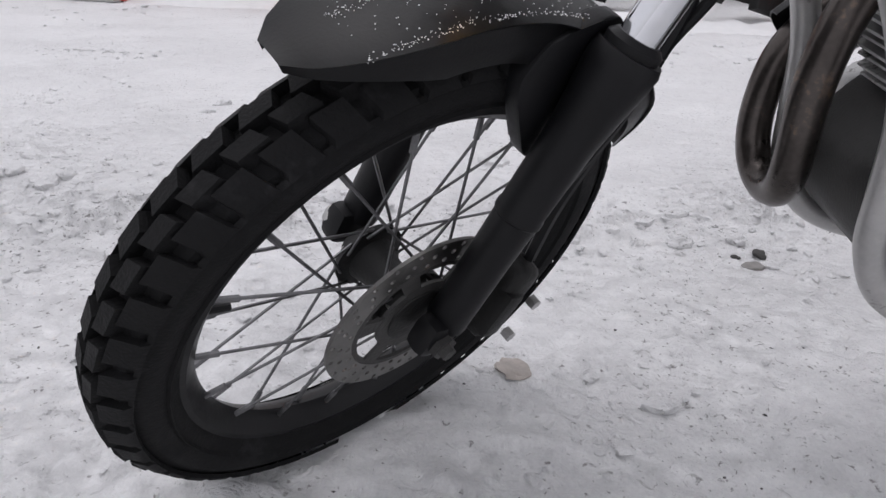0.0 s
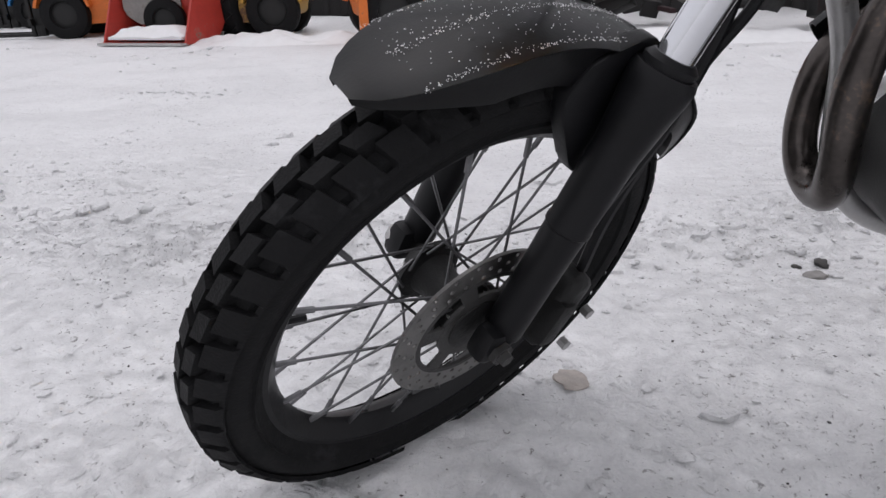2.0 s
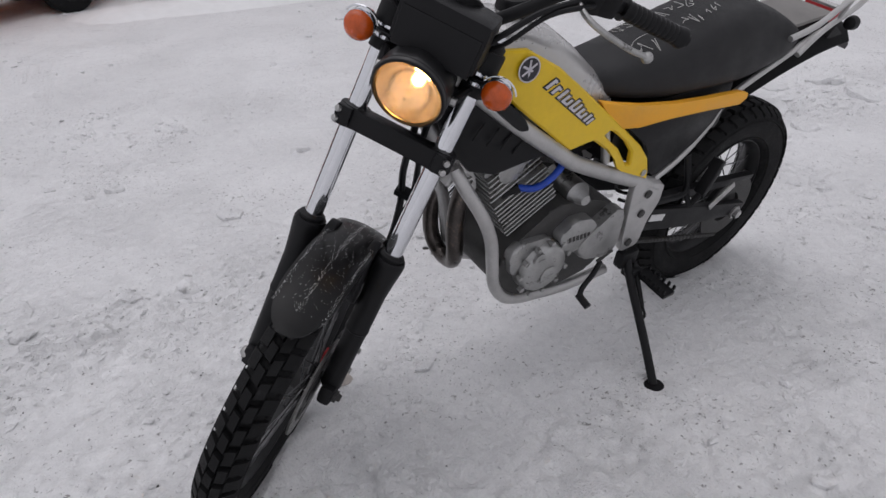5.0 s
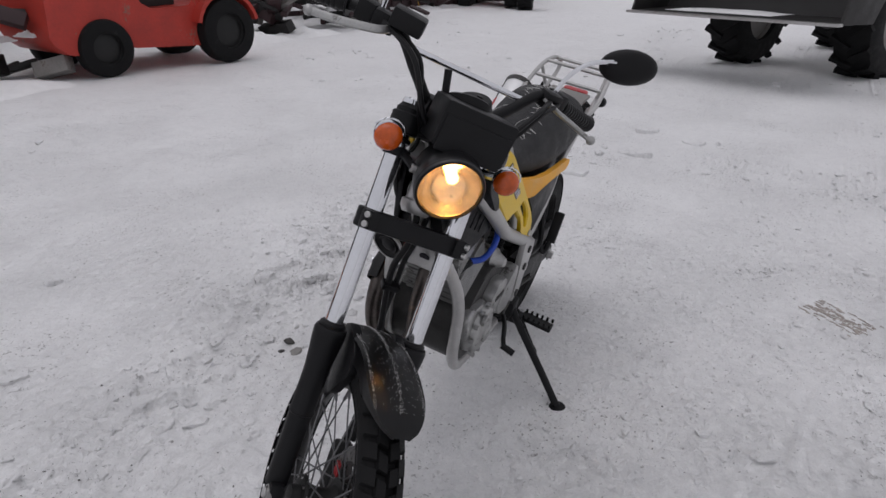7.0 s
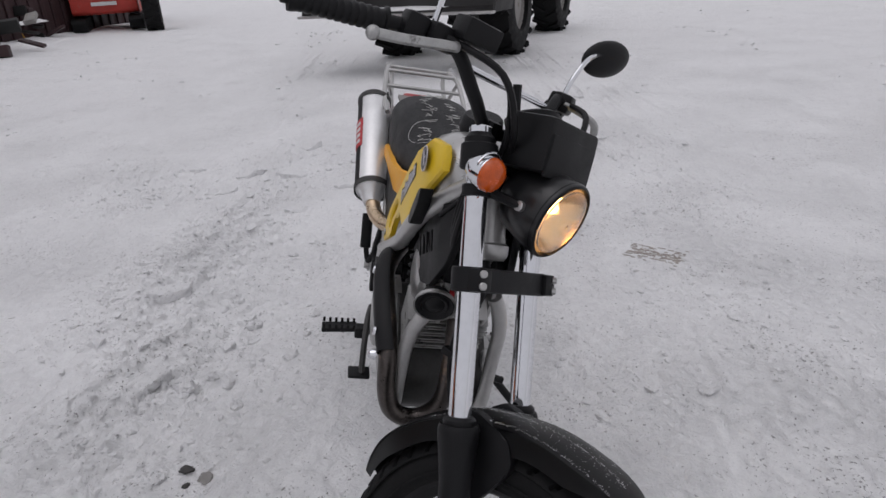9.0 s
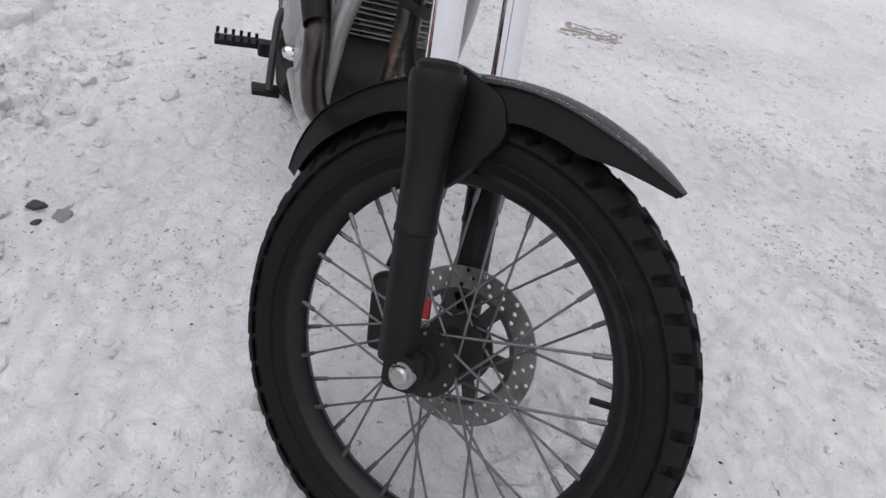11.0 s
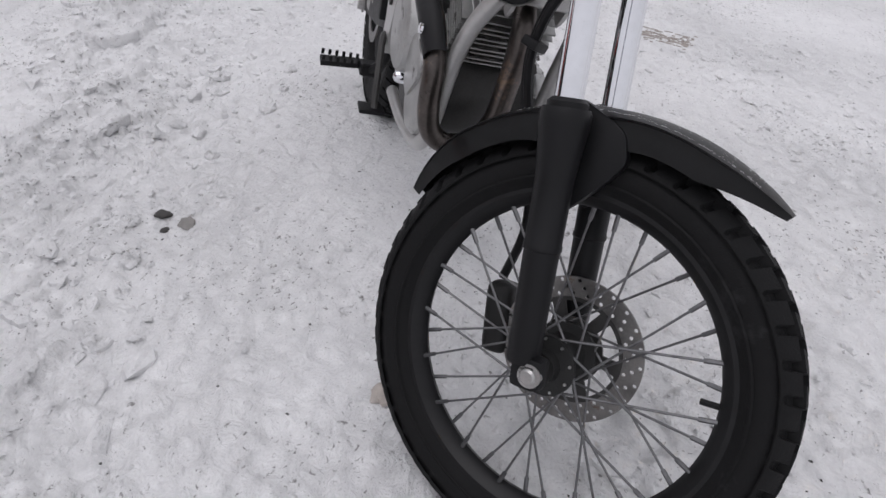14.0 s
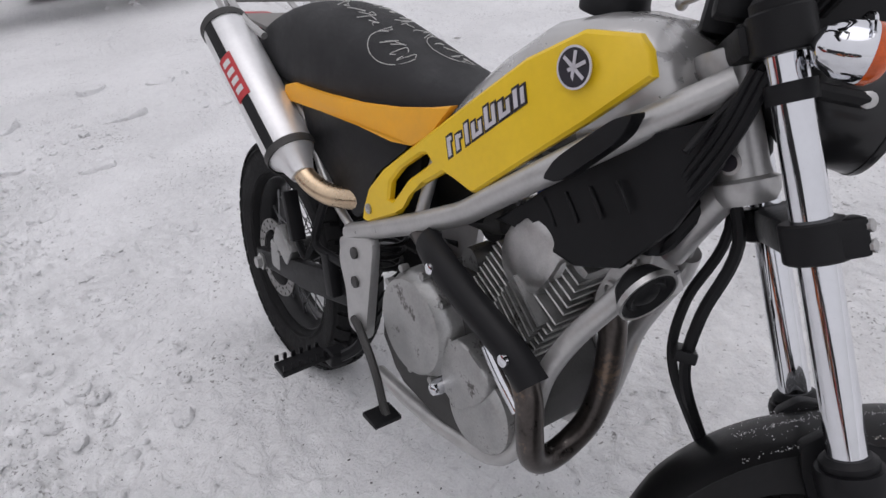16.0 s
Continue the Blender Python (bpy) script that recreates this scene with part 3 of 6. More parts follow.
# front fork
LEG_L, LEG_R = 0.081, -0.090                           # the legs' sideways offsets
for s in (-1, 1):
    y = Vector((0, LEG_L if s > 0 else LEG_R, 0))
    leg = lathe([(0, 0.015), (0.0, 0.0215), (0.004, 0.0225), (0.10, 0.0225), (0.148, 0.0232), (0.150, 0.0250), (0.156, 0.0250), (0.158, 0.0238), (0.24, 0.0245), (0.272, 0.0275), (0.306, 0.0315),
                 (0.318, 0.0320), (0.325, 0.0295), (0.325, 0.018)], fork(0.318) + y, axis=AX, seg=28)
    box(leg, FA + Vector((-0.002, (0.084 if s > 0 else -0.092), 0.004)), (0.046, 0.032, 0.046), 0.012, turn('Y', -25))
    part("fork_slider", leg, SOFT_BLACK, bike, "black lower fork leg with plastic guard", m=STEER)
    part("fork_tube", lathe([(-0.05, 0.0178), (0.462, 0.0178), (0.464, 0.016)], fork(0.60) + y, axis=AX, seg=28), CHROME, bike, "bright chromed fork tube", m=STEER)
    part("dust_seal", lathe([(0.0, 0.019), (0.0, 0.0255), (0.008, 0.0255), (0.013, 0.020), (0.013, 0.018)], fork(0.611) + y, axis=AX, seg=24), SOFT_BLACK, bike, m=STEER)
    cap = lathe([(0, 0.024), (0.02, 0.024), (0.024, 0.020), (0.030, 0.017), (0.030, 0.010)], fork(0.985) + y, axis=AX, seg=20)
    part("fork_cap", cap, SOFT_BLACK, bike, m=STEER)
ends = lathe([(0.0, 0.008), (0.003, 0.0108), (0.022, 0.0108), (0.024, 0.009)], FA + Vector((0.004, -0.115, 0.006)), seg=16)
lathe([(-0.012, 0.016), (0.002, 0.016)], FA + Vector((0.004, -0.096, 0.006)), seg=16, bm=ends)
part("axle_bolt", ends, STEEL, bike, "bright steel axle bolt", m=STEER)
nut = lathe([(0.0, 0.015), (0.010, 0.015), (0.010, 0.0095), (0.018, 0.0085)], FA + Vector((0, 0.097, 0.003)), seg=6)
part("axle_nut", nut, CAST_DARK, bike, m=STEER)


def triple_clamp(s, top):
    c = fork(s)
    bm = blk(c + AF * (-0.012 if top else 0.006), (0.050, 0.18, 0.030 if top else 0.038), 0.008, turn('Y', -25.17))
    for sg in (-1, 1):
        p = c + Vector((0, LEG_L if sg > 0 else LEG_R, 0))
        lathe([(-0.019, 0.027), (-0.017, 0.029), (0.017, 0.029), (0.019, 0.027)], p, axis=AX, seg=24, bm=bm)
        if not top:
            box(bm, p + AF * 0.023 + Vector((0, 0.010 * sg, 0)), (0.030, 0.030, 0.036), 0.005, turn('Y', -25.17))
    return bm


low = part("lower_triple_clamp", triple_clamp(0.808, False), SOFT_BLACK, bike, "black lower fork clamp", m=STEER)
for s in (-1, 1):
    for d in (-0.009, 0.009):
        part("clamp_bolt", lathe([(0, 0.0062), (0.006, 0.0062), (0.007, 0.005)], fork(0.808, 0.036) + AX * d + Vector((0, LEG_L + 0.018 if s > 0 else LEG_R - 0.018, 0)), axis=AF * 0.8 + Vector((0, 0.6 * s, 0)), seg=8), STEEL, low)
part("upper_triple_clamp", triple_clamp(0.978, True), SOFT_BLACK, bike, m=STEER)

# mudguard over the front wheel
def mudguard():
    rows = []
    n = 40
    for i in range(n + 1):
        t = i / n
        a = radians(71 + 99 * t)
        tip = max(0.0, 1 - t / 0.17)
        tail = max(0.0, (t - 0.78) / 0.22)
        w = 0.053 * math.sqrt(max(0.0, 1 - tip ** 2.0 * 0.93)) * (1 - 0.8 * tail ** 1.3)
        r0 = 0.347 + 0.004 * math.sin(t * math.pi) + 0.010 * max(0.0, 1 - t / 0.4) - 0.008 * tail
        deep = (0.043 - 0.033 * tip - 0.024 * tail) + 0.022 * math.exp(-((t - 0.46) / 0.10) ** 2)
        row = []
        for u, d in ((-0.94, 1.0), (-0.96, 0.6), (-0.93, 0.30), (-0.94, 0.25), (-1.01, 0.235), (-1.02, 0.205), (-0.86, 0.14), (-0.55, 0.05), (-0.25, 0.013), (0, 0.0),
                     (0.25, 0.013), (0.55, 0.05), (0.86, 0.14), (1.02, 0.205), (1.01, 0.235), (0.94, 0.25), (0.93, 0.30), (0.96, 0.6), (0.94, 1.0)):
            r = r0 - deep * d
            row.append((FA + Vector((r * math.cos(a), w * u, r * math.sin(a)))))
        rows.append(row)
    bm = bmesh.new()
    g = [[bm.verts.new(p) for p in row] for row in rows]
    for a, b in zip(g, g[1:]):
        for k in range(len(a) - 1):
            bm.faces.new((a[k], a[k + 1], b[k + 1], b[k]))
    ext = bmesh.ops.solidify(bm, geom=bm.faces[:], thickness=0.003)
    return bm


guard = part("front_mudguard", mudguard(), GLOSS_BLACK, bike, "glossy black front mudguard dusted with snow grains", m=STEER)
for s in (-1, 1):
    br = prism(rounded([(1.135, 0.60), (1.16, 0.628), (1.235, 0.625), (1.262, 0.590), (1.225, 0.49), (1.185, 0.51)], 3), 0.036 * s, 0.0545 * s, 0.003)
    part("mudguard_bracket", br, SOFT_BLACK, guard)
grains = bmesh.new()
rng = random.Random(8)
for i in range(1300):
    t = rng.random()
    a = radians(78 + 54 * t)
    if rng.random() < 0.72:
        u = rng.gauss(0.0, 0.006)
        yv = rng.choice((-0.047, 0.0, 0.047)) + u * 0.35
    else:
        yv = rng.gauss(0.01, 0.03)
    if abs(yv) > 0.049:
        continue
    k = abs(yv) / 0.053
    tt = (math.degrees(a) - 71) / 99
    tp = max(0.0, 1 - tt / 0.17)
    r = 0.3475 + 0.004 * math.sin(tt * math.pi) + 0.010 * max(0.0, 1 - tt / 0.4) - (0.043 - 0.033 * tp) * (0.05 * (k / 0.55) ** 2 if k < 0.55 else 0.05 + 0.09 * (k - 0.55) / 0.31)
    sz = rng.uniform(0.00016, 0.00042)
    box(grains, FA + Vector((r * math.cos(a), yv, r * math.sin(a))), (sz * 2, sz * 2, sz * 1.4), 0, turn('Z', rng.random() * 90))
part("snow_grains", grains, SNOWCAP, guard, "fine dry snow grains", smooth=False, kind="stuff")

# front brake caliper and hoses
cal = blk(Vector((1.206, 0.064, 0.268)), (0.044, 0.046, 0.115), 0.016, turn('Y', -28), 3)
box(cal, Vector((1.218, 0.078, 0.262)), (0.03, 0.03, 0.07), 0.008, turn('Y', -28))
caliper = part("front_caliper", cal, DARK, bike, "dark cast brake caliper", m=STEER)
for z in (0.21, 0.262):
    part("caliper_bolt", lathe([(0, 0.008), (0.012, 0.008)], (1.185 - (z - .238) * .5, 0.088, z), seg=6), STEEL, caliper)
part("caliper_decal", blk((1.256, 0.040, 0.322), (0.024, 0.006, 0.028), 0.001, turn('Y', -28)), RED, caliper, "small red sticker")
part("brake_hose", tube([(0.985, -0.06, 1.10), (1.005, -0.03, 1.0), (0.997, 0.0, 0.88), (1.040, 0.018, 0.78), (1.026, 0.022, 0.69), (1.032, 0.040, 0.615), (1.075, 0.055, 0.54), (1.125, 0.063, 0.47), (1.160, 0.066, 0.40), (1.172, 0.066, 0.32)], 0.0072, 8), SOFT_BLACK, bike, "black rubber brake hose", m=STEER)
part("speedometer_cable", tube([(0.985, 0.02, 1.08), (1.0, 0.03, 0.92), (1.030, 0.035, 0.79), (1.010, 0.045, 0.70), (1.016, 0.055, 0.625), (1.060, 0.050, 0.555), (1.105, 0.063, 0.50), (1.16, 0.066, 0.44), (1.21, 0.060, 0.36)], 0.0062, 8), SOFT_BLACK, bike, m=STEER)
part("hose_clip", blk((1.024, 0.040, 0.640), (0.026, 0.040, 0.014), 0.003), SOFT_BLACK, bike, m=STEER)

# headlamp
HL = Vector((1.122, 0, 0.939))
hd = Vector((math.cos(radians(6)), 0, -math.sin(radians(6))))
bowl = lathe([(-0.106, 0.0005), (-0.105, 0.020), (-0.10, 0.036), (-0.075, 0.056), (-0.03, 0.0645), (0.0, 0.0655), (0.003, 0.064), (0.002, 0.061), (-0.02, 0.0595)], HL, axis=hd, seg=36, caps=False)
lamp = part("headlamp", bowl, GLOSS_BLACK, bike, "round lit headlamp in a black bowl", m=STEER)
part("reflector", lathe([(-0.052, 0.006), (-0.05, 0.018), (-0.04, 0.036), (-0.022, 0.051), (-0.004, 0.0585)], HL, axis=hd, seg=32, caps=False), REFLECTOR, lamp)
part("bulb", lathe([(-0.050, 0.004), (-0.048, 0.011), (-0.024, 0.011), (-0.016, 0.005)], HL + Vector((0, 0.004, 0.010)), axis=hd, seg=14), BULB, lamp, "glowing warm bulb")
part("lens", lathe([(-0.002, 0.0585), (0.006, 0.053), (0.012, 0.034), (0.015, 0.016), (0.016, 0.002), (0.0135, 0.002), (0.0125, 0.016), (0.0095, 0.034), (0.0035, 0.053)], HL, axis=hd, seg=36, caps=False), LENS, lamp, "clear domed glass")
part("lamp_rim", lathe([(-0.006, 0.0590), (0.003, 0.0585), (0.006, 0.0600), (0.004, 0.0632), (-0.004, 0.0660)], HL, axis=hd, seg=36, closed=True), SOFT_BLACK, lamp)
for s in (-1, 1):
    part("lamp_bolt", lathe([(0, 0.008), (0.008, 0.008), (0.009, 0.006)], HL + Vector((-0.035, 0.064 * s, 0.0)), axis=(0, s, 0), seg=12), STEEL, lamp)
    ear = tube([fork(0.93, 0.018) + Vector((0, 0.080 * s, 0)), fork(0.925, 0.03) + Vector((0, 0.075 * s, 0)), HL + Vector((-0.035, 0.066 * s, 0.0))], 0.008, 8)
    lathe([(-0.009, 0.0185), (-0.009, 0.0225), (0.009, 0.0225), (0.009, 0.0185)], fork(0.93) + Vector((0, LEG_L if s > 0 else LEG_R, 0)), axis=AX, seg=20, bm=ear, closed=True)
    part("lamp_bracket", ear, SOFT_BLACK, bike, m=STEER)
visor = blk((1.045, 0.008, 1.030), (0.085, 0.150, 0.085), 0.010, turn('Y', -12))
box(visor, (1.088, 0.008, 1.024), (0.008, 0.135, 0.065), 0.003, turn('Y', -12))
part("meter_cowl", visor, SOFT_BLACK, bike, "black plastic cowl above the headlamp", m=STEER)
for s in (-1, 1):
    c = Vector((1.053, 0.126 * s, 0.966))
    sig = part("turn_signal", lathe([(-0.038, 0.006), (-0.032, 0.016), (-0.017, 0.0240), (0.0, 0.0265), (0.002, 0.026)], c, axis=(1, 0, 0), seg=24), CHROME, bike, "amber turn signal with a chrome shell", m=STEER)
    part("amber_lens", lathe([(0.0, 0.026), (0.008, 0.0255), (0.015, 0.0215), (0.020, 0.0135), (0.022, 0.003)], c, axis=(1, 0, 0), seg=24), AMBER, sig, "orange ribbed lens")
    loop = [c + Vector((-0.004, 0.031 * math.cos(radians(20 + 28 * k)), 0.031 * math.sin(radians(20 + 28 * k)))) for k in range(6)]
    part("loop", tube(loop, 0.0016, 6, 4), CHROME, sig, "thin chrome wire loop")
    part("stalk", tube([c + Vector((-0.015, -0.02 * s, 0)), c + Vector((-0.03, -0.05 * s, -0.012))], 0.0065, 10), CHROME, sig)

# handlebar
bar_pts = [(0.80, -0.375, 1.075), (0.86, -0.25, 1.10), (0.915, -0.165, 1.115), (0.945, -0.10, 1.06), (0.955, -0.055, 1.022), (0.957, 0, 1.018), (0.955, 0.055, 1.022), (0.945, 0.10, 1.06), (0.915, 0.165, 1.115), (0.86, 0.25, 1.10), (0.80, 0.375, 1.075)]
hb = part("handlebar", tube(bar_pts, 0.011, 12), SOFT_BLACK, bike, "black handlebar with a chrome cross brace", m=STEER)
part("cross_brace", tube([(0.927, -0.135, 1.092), (0.927, 0.135, 1.092)], 0.0065, 10), CHROME, hb)
for s in (-1, 1):
    d = Vector((-0.06, 0.125 * s, -0.025)).normalized()
    g0 = Vector((0.863, 0.243 * s, 1.101))
    prof = [(0, 0.021), (0.004, 0.021), (0.006, 0.0165)]
    for k in range(11):
        prof += [(0.012 + k * 0.0105, 0.0155), (0.015 + k * 0.0105, 0.017), (0.0195 + k * 0.0105, 0.017)]
    prof += [(0.132, 0.019), (0.138, 0.019), (0.140, 0.012)]
    part("grip", lathe(prof, g0, axis=d, seg=16), SOFT_BLACK, hb, "ribbed black rubber grip")
    lev = tube([(0.930, 0.170 * s, 1.112), (0.962, 0.193 * s, 1.108), (0.972, 0.226 * s, 1.102), (0.953, 0.278 * s, 1.087), (0.931, 0.313 * s, 1.078)], 0.0075, 8, flat=0.7)
    bmesh.ops.create_uvsphere(lev, u_segments=10, v_segments=8, radius=0.010, matrix=Matrix.Translation((0.930, 0.315 * s, 1.077)))
    part("lever", lev, CAST, hb, "bare alloy lever")
    perch = blk((0.918, 0.185 * s, 1.113), (0.036, 0.045, 0.036), 0.008, turn('Z', 20 * s))
    box(perch, (0.888, 0.215 * s, 1.11), (0.04, 0.036, 0.042), 0.008, turn('Z', 25 * s))
    part("lever_perch", perch, SOFT_BLACK, hb)
    stem = [(0.905, 0.195 * s, 1.125), (0.905, 0.20 * s, 1.165), (0.90, 0.225 * s, 1.205), (0.885, 0.275 * s, 1.228), (0.874, 0.310 * s, 1.234)]
    if s < 0:
        stem = [(0.905, -0.195, 1.125), (0.905, -0.20, 1.17), (0.90, -0.215, 1.24), (0.885, -0.26, 1.28), (0.874, -0.30, 1.29)]
    part("mirror_stem", tube(stem, 0.0048, 8), CHROME, hb)
    mc = Vector(stem[-1]) + Vector((0.0, 0.018 * s, 0.0))
    bm = bmesh.new()
    bmesh.ops.create_uvsphere(bm, u_segments=24, v_segments=12, radius=1)
    for v in bm.verts:
        v.co = Vector((max(v.co.x, -0.25) * 0.022, v.co.y * 0.062, v.co.z * 0.038))
    bmesh.ops.rotate(bm, verts=bm.verts, matrix=turn('X', 22 * s) @ turn('Z', -14 * s))
    bmesh.ops.translate(bm, verts=bm.verts, vec=mc)
    part("mirror", bm, SOFT_BLACK, hb, "oval black mirror")
part("fluid_reservoir", blk((0.952, -0.155, 1.138), (0.046, 0.062, 0.034), 0.006, turn('Z', -18)), SOFT_BLACK, hb, "black brake fluid reservoir")
part("bar_clamp", box(blk((0.957, 0.045, 1.012), (0.036, 0.03, 0.046), 0.008), (0.957, -0.045, 1.012), (0.036, 0.03, 0.046), 0.008), SOFT_BLACK, hb)
g = lathe([(-0.05, 0.030), (-0.01, 0.044), (0, 0.045), (0.003, 0.041)], (0.995, 0.0, 1.062), axis=(-0.55, 0, 0.83), seg=28)
part("speedometer", g, SOFT_BLACK, bike, "small round speedometer pod", m=STEER)
for k, (y0, y1, out) in enumerate(((-0.19, -0.02, 0.055), (-0.17, -0.05, 0.035), (0.18, 0.0, 0.05), (0.20, 0.03, 0.03))):
    part("control_cable", tube([(0.935, y0, 1.115), (0.99 + out * 0.4, y0 * 0.72, 1.10), (1.01 + out * 0.5, (y0 + y1) * 0.42, 1.03), (0.995, y1, 0.95), (0.95, y1 * 1.2, 0.86)], 0.0042 if k % 2 else 0.0055, 8), SOFT_BLACK, bike, m=STEER)

# frame
def both(pts):
    return [[(x, y * s, z) for x, y, z in pts] for s in (-1, 1)]


part("head_tube", lathe([(-0.01, 0.026), (0.0, 0.032), (0.014, 0.033), (0.018, 0.027), (0.03, 0.0255), (0.115, 0.0255), (0.125, 0.028), (0.135, 0.031), (0.148, 0.031), (0.150, 0.024)], (1.422 - 0.835 * math.tan(RAKE), 0, 0.835), axis=AX, seg=28), FRAME, bike, "silver steering head")
for pts in both([(1.005, 0.028, 0.945), (0.95, 0.062, 0.900), (0.86, 0.094, 0.828), (0.75, 0.104, 0.745), (0.70, 0.106, 0.708), (0.655, 0.107, 0.683), (0.58, 0.108, 0.645), (0.49, 0.110, 0.602), (0.39, 0.112, 0.556)]):
    pts = [(x, y, z - (0.10 if y > 0 else 0.06) * y) for x, y, z in pts]
    part("frame_rail", tube(pts, 0.0175, 14), FRAME, bike, "silver painted frame tube")
for pts in both([(0.957, 0.046, 0.722), (0.940, 0.066, 0.680), (0.905, 0.085, 0.615), (0.876, 0.092, 0.545), (0.862, 0.094, 0.47), (0.850, 0.094, 0.41), (0.820, 0.094, 0.358), (0.775, 0.092, 0.326), (0.70, 0.090, 0.305), (0.60, 0.090, 0.288), (0.46, 0.090, 0.285)]):
    part("cradle_tube", tube(pts, 0.0145, 12), FRAME, bike, "silver painted engine cradle tube")
part("down_tube", tube([(1.020, 0, 0.855), (0.985, 0, 0.79), (0.958, 0, 0.735)], 0.019, 14), FRAME, bike)
for s in (-1, 1):
    pl = part("cradle_plate", prism(rounded([(0.966, 0.765), (0.932, 0.755), (0.892, 0.655), (0.922, 0.635), (0.960, 0.705)], 3), 0.040 * s, 0.047 * s, 0.002), FRAME, bike, "pressed steel engine mount")
    for x, z in ((0.940, 0.732), (0.919, 0.682)):
        part("plate_bolt", lathe([(0, 0.010), (0.006, 0.010), (0.0065, 0.006), (0.002, 0.0055)], (x, 0.047 * s, z), axis=(0, s, 0), seg=12), STEEL, pl)
    pv = part("pivot_plate", prism(rounded([(0.492, 0.592), (0.372, 0.553), (0.375, 0.50), (0.398, 0.45), (0.408, 0.375), (0.468, 0.372), (0.478, 0.46)], 3, 0.2), 0.110 * s, 0.128 * s, 0.004), FRAME, bike, "cast frame plate round the swingarm pivot")
    for x, z in ((0.432, 0.542), (0.435, 0.485), (0.45, 0.40)):
        part("plate_bolt", lathe([(0, 0.011), (0.005, 0.011), (0.0055, 0.006)], (x, 0.128 * s, z), axis=(0, s, 0), seg=12), CAST_DARK, pv)
    part("subframe_tube", tube([(0.40, 0.110 * s, 0.565), (0.32, 0.110 * s, 0.608), (0.25, 0.108 * s, 0.675), (0.20, 0.104 * s, 0.735), (0.0, 0.095 * s, 0.80), (-0.14, 0.085 * s, 0.835)], 0.0085, 10), FRAME, bike)
    part("seat_post_tube", tube([(0.585, 0.10 * s, 0.66), (0.60, 0.09 * s, 0.74), (0.60, 0.07 * s, 0.80)], 0.010, 10), FRAME, bike)

# bodywork
def tank():
    secs = [(0.965, 0.885, 0.925, 0.045), (0.945, 0.875, 0.965, 0.065), (0.905, 0.85, 0.992, 0.078), (0.85, 0.83, 0.996, 0.085), (0.78, 0.80, 0.978, 0.088), (0.71, 0.765, 0.930, 0.088), (0.65, 0.745, 0.880, 0.084), (0.585, 0.735, 0.812, 0.075)]
    bm = bmesh.new()
    rings = []
    for x, z0, z1, w in secs:
        ring = []
        for k in range(20):
            a = 2 * math.pi * k / 20
            cx, cz = math.cos(a), math.sin(a)
            e = 0.55
            ring.append(bm.verts.new((x, w * math.copysign(abs(cx) ** e, cx), (z0 + z1) / 2 + (z1 - z0) / 2 * math.copysign(abs(cz) ** e, cz))))
        rings.append(ring)
    ring_bridge(bm, rings)
    return bm


tk = part("fuel_tank", tank(), TANK, bike, "silver grey painted fuel tank")
part("filler_cap", lathe([(0, 0.040), (0.012, 0.042), (0.016, 0.040), (0.030, 0.038), (0.034, 0.034), (0.034, 0.010)], (0.815, 0, 0.988), axis=(0.16, 0, 1), seg=28), SOFT_BLACK, tk, "round black filler cap")


def side_y(s):
    return lambda x, z: s * (0.094 + max(0.0, (0.83 - x)) * 0.036 - max(0.0, x - 0.85) * 0.22 - max(0.0, z - 0.93) * 0.22)


PANEL = [(0.944, 0.9351), (0.932, 0.959), (0.916, 0.973), (0.858, 0.97), (0.786, 0.9287), (0.7066, 0.8677), (0.629, 0.8077), (0.561, 0.7553), (0.5009, 0.7076), (0.462, 0.665), (0.448, 0.629), (0.444, 0.603), (0.462, 0.601), (0.5436, 0.646), (0.5581, 0.6654), (0.5727, 0.6909), (0.6096, 0.7194), (0.6532, 0.7498), (0.6755, 0.7469), (0.7124, 0.7395), (0.7221, 0.7421), (0.806, 0.812), (0.886, 0.879)]
SLOT = [(0.5203, 0.6629), (0.5242, 0.6947), (0.5513, 0.7257), (0.5999, 0.7618), (0.6144, 0.7653), (0.627, 0.7588), (0.6096, 0.7434), (0.5707, 0.7129), (0.5465, 0.6819), (0.5339, 0.6663)]
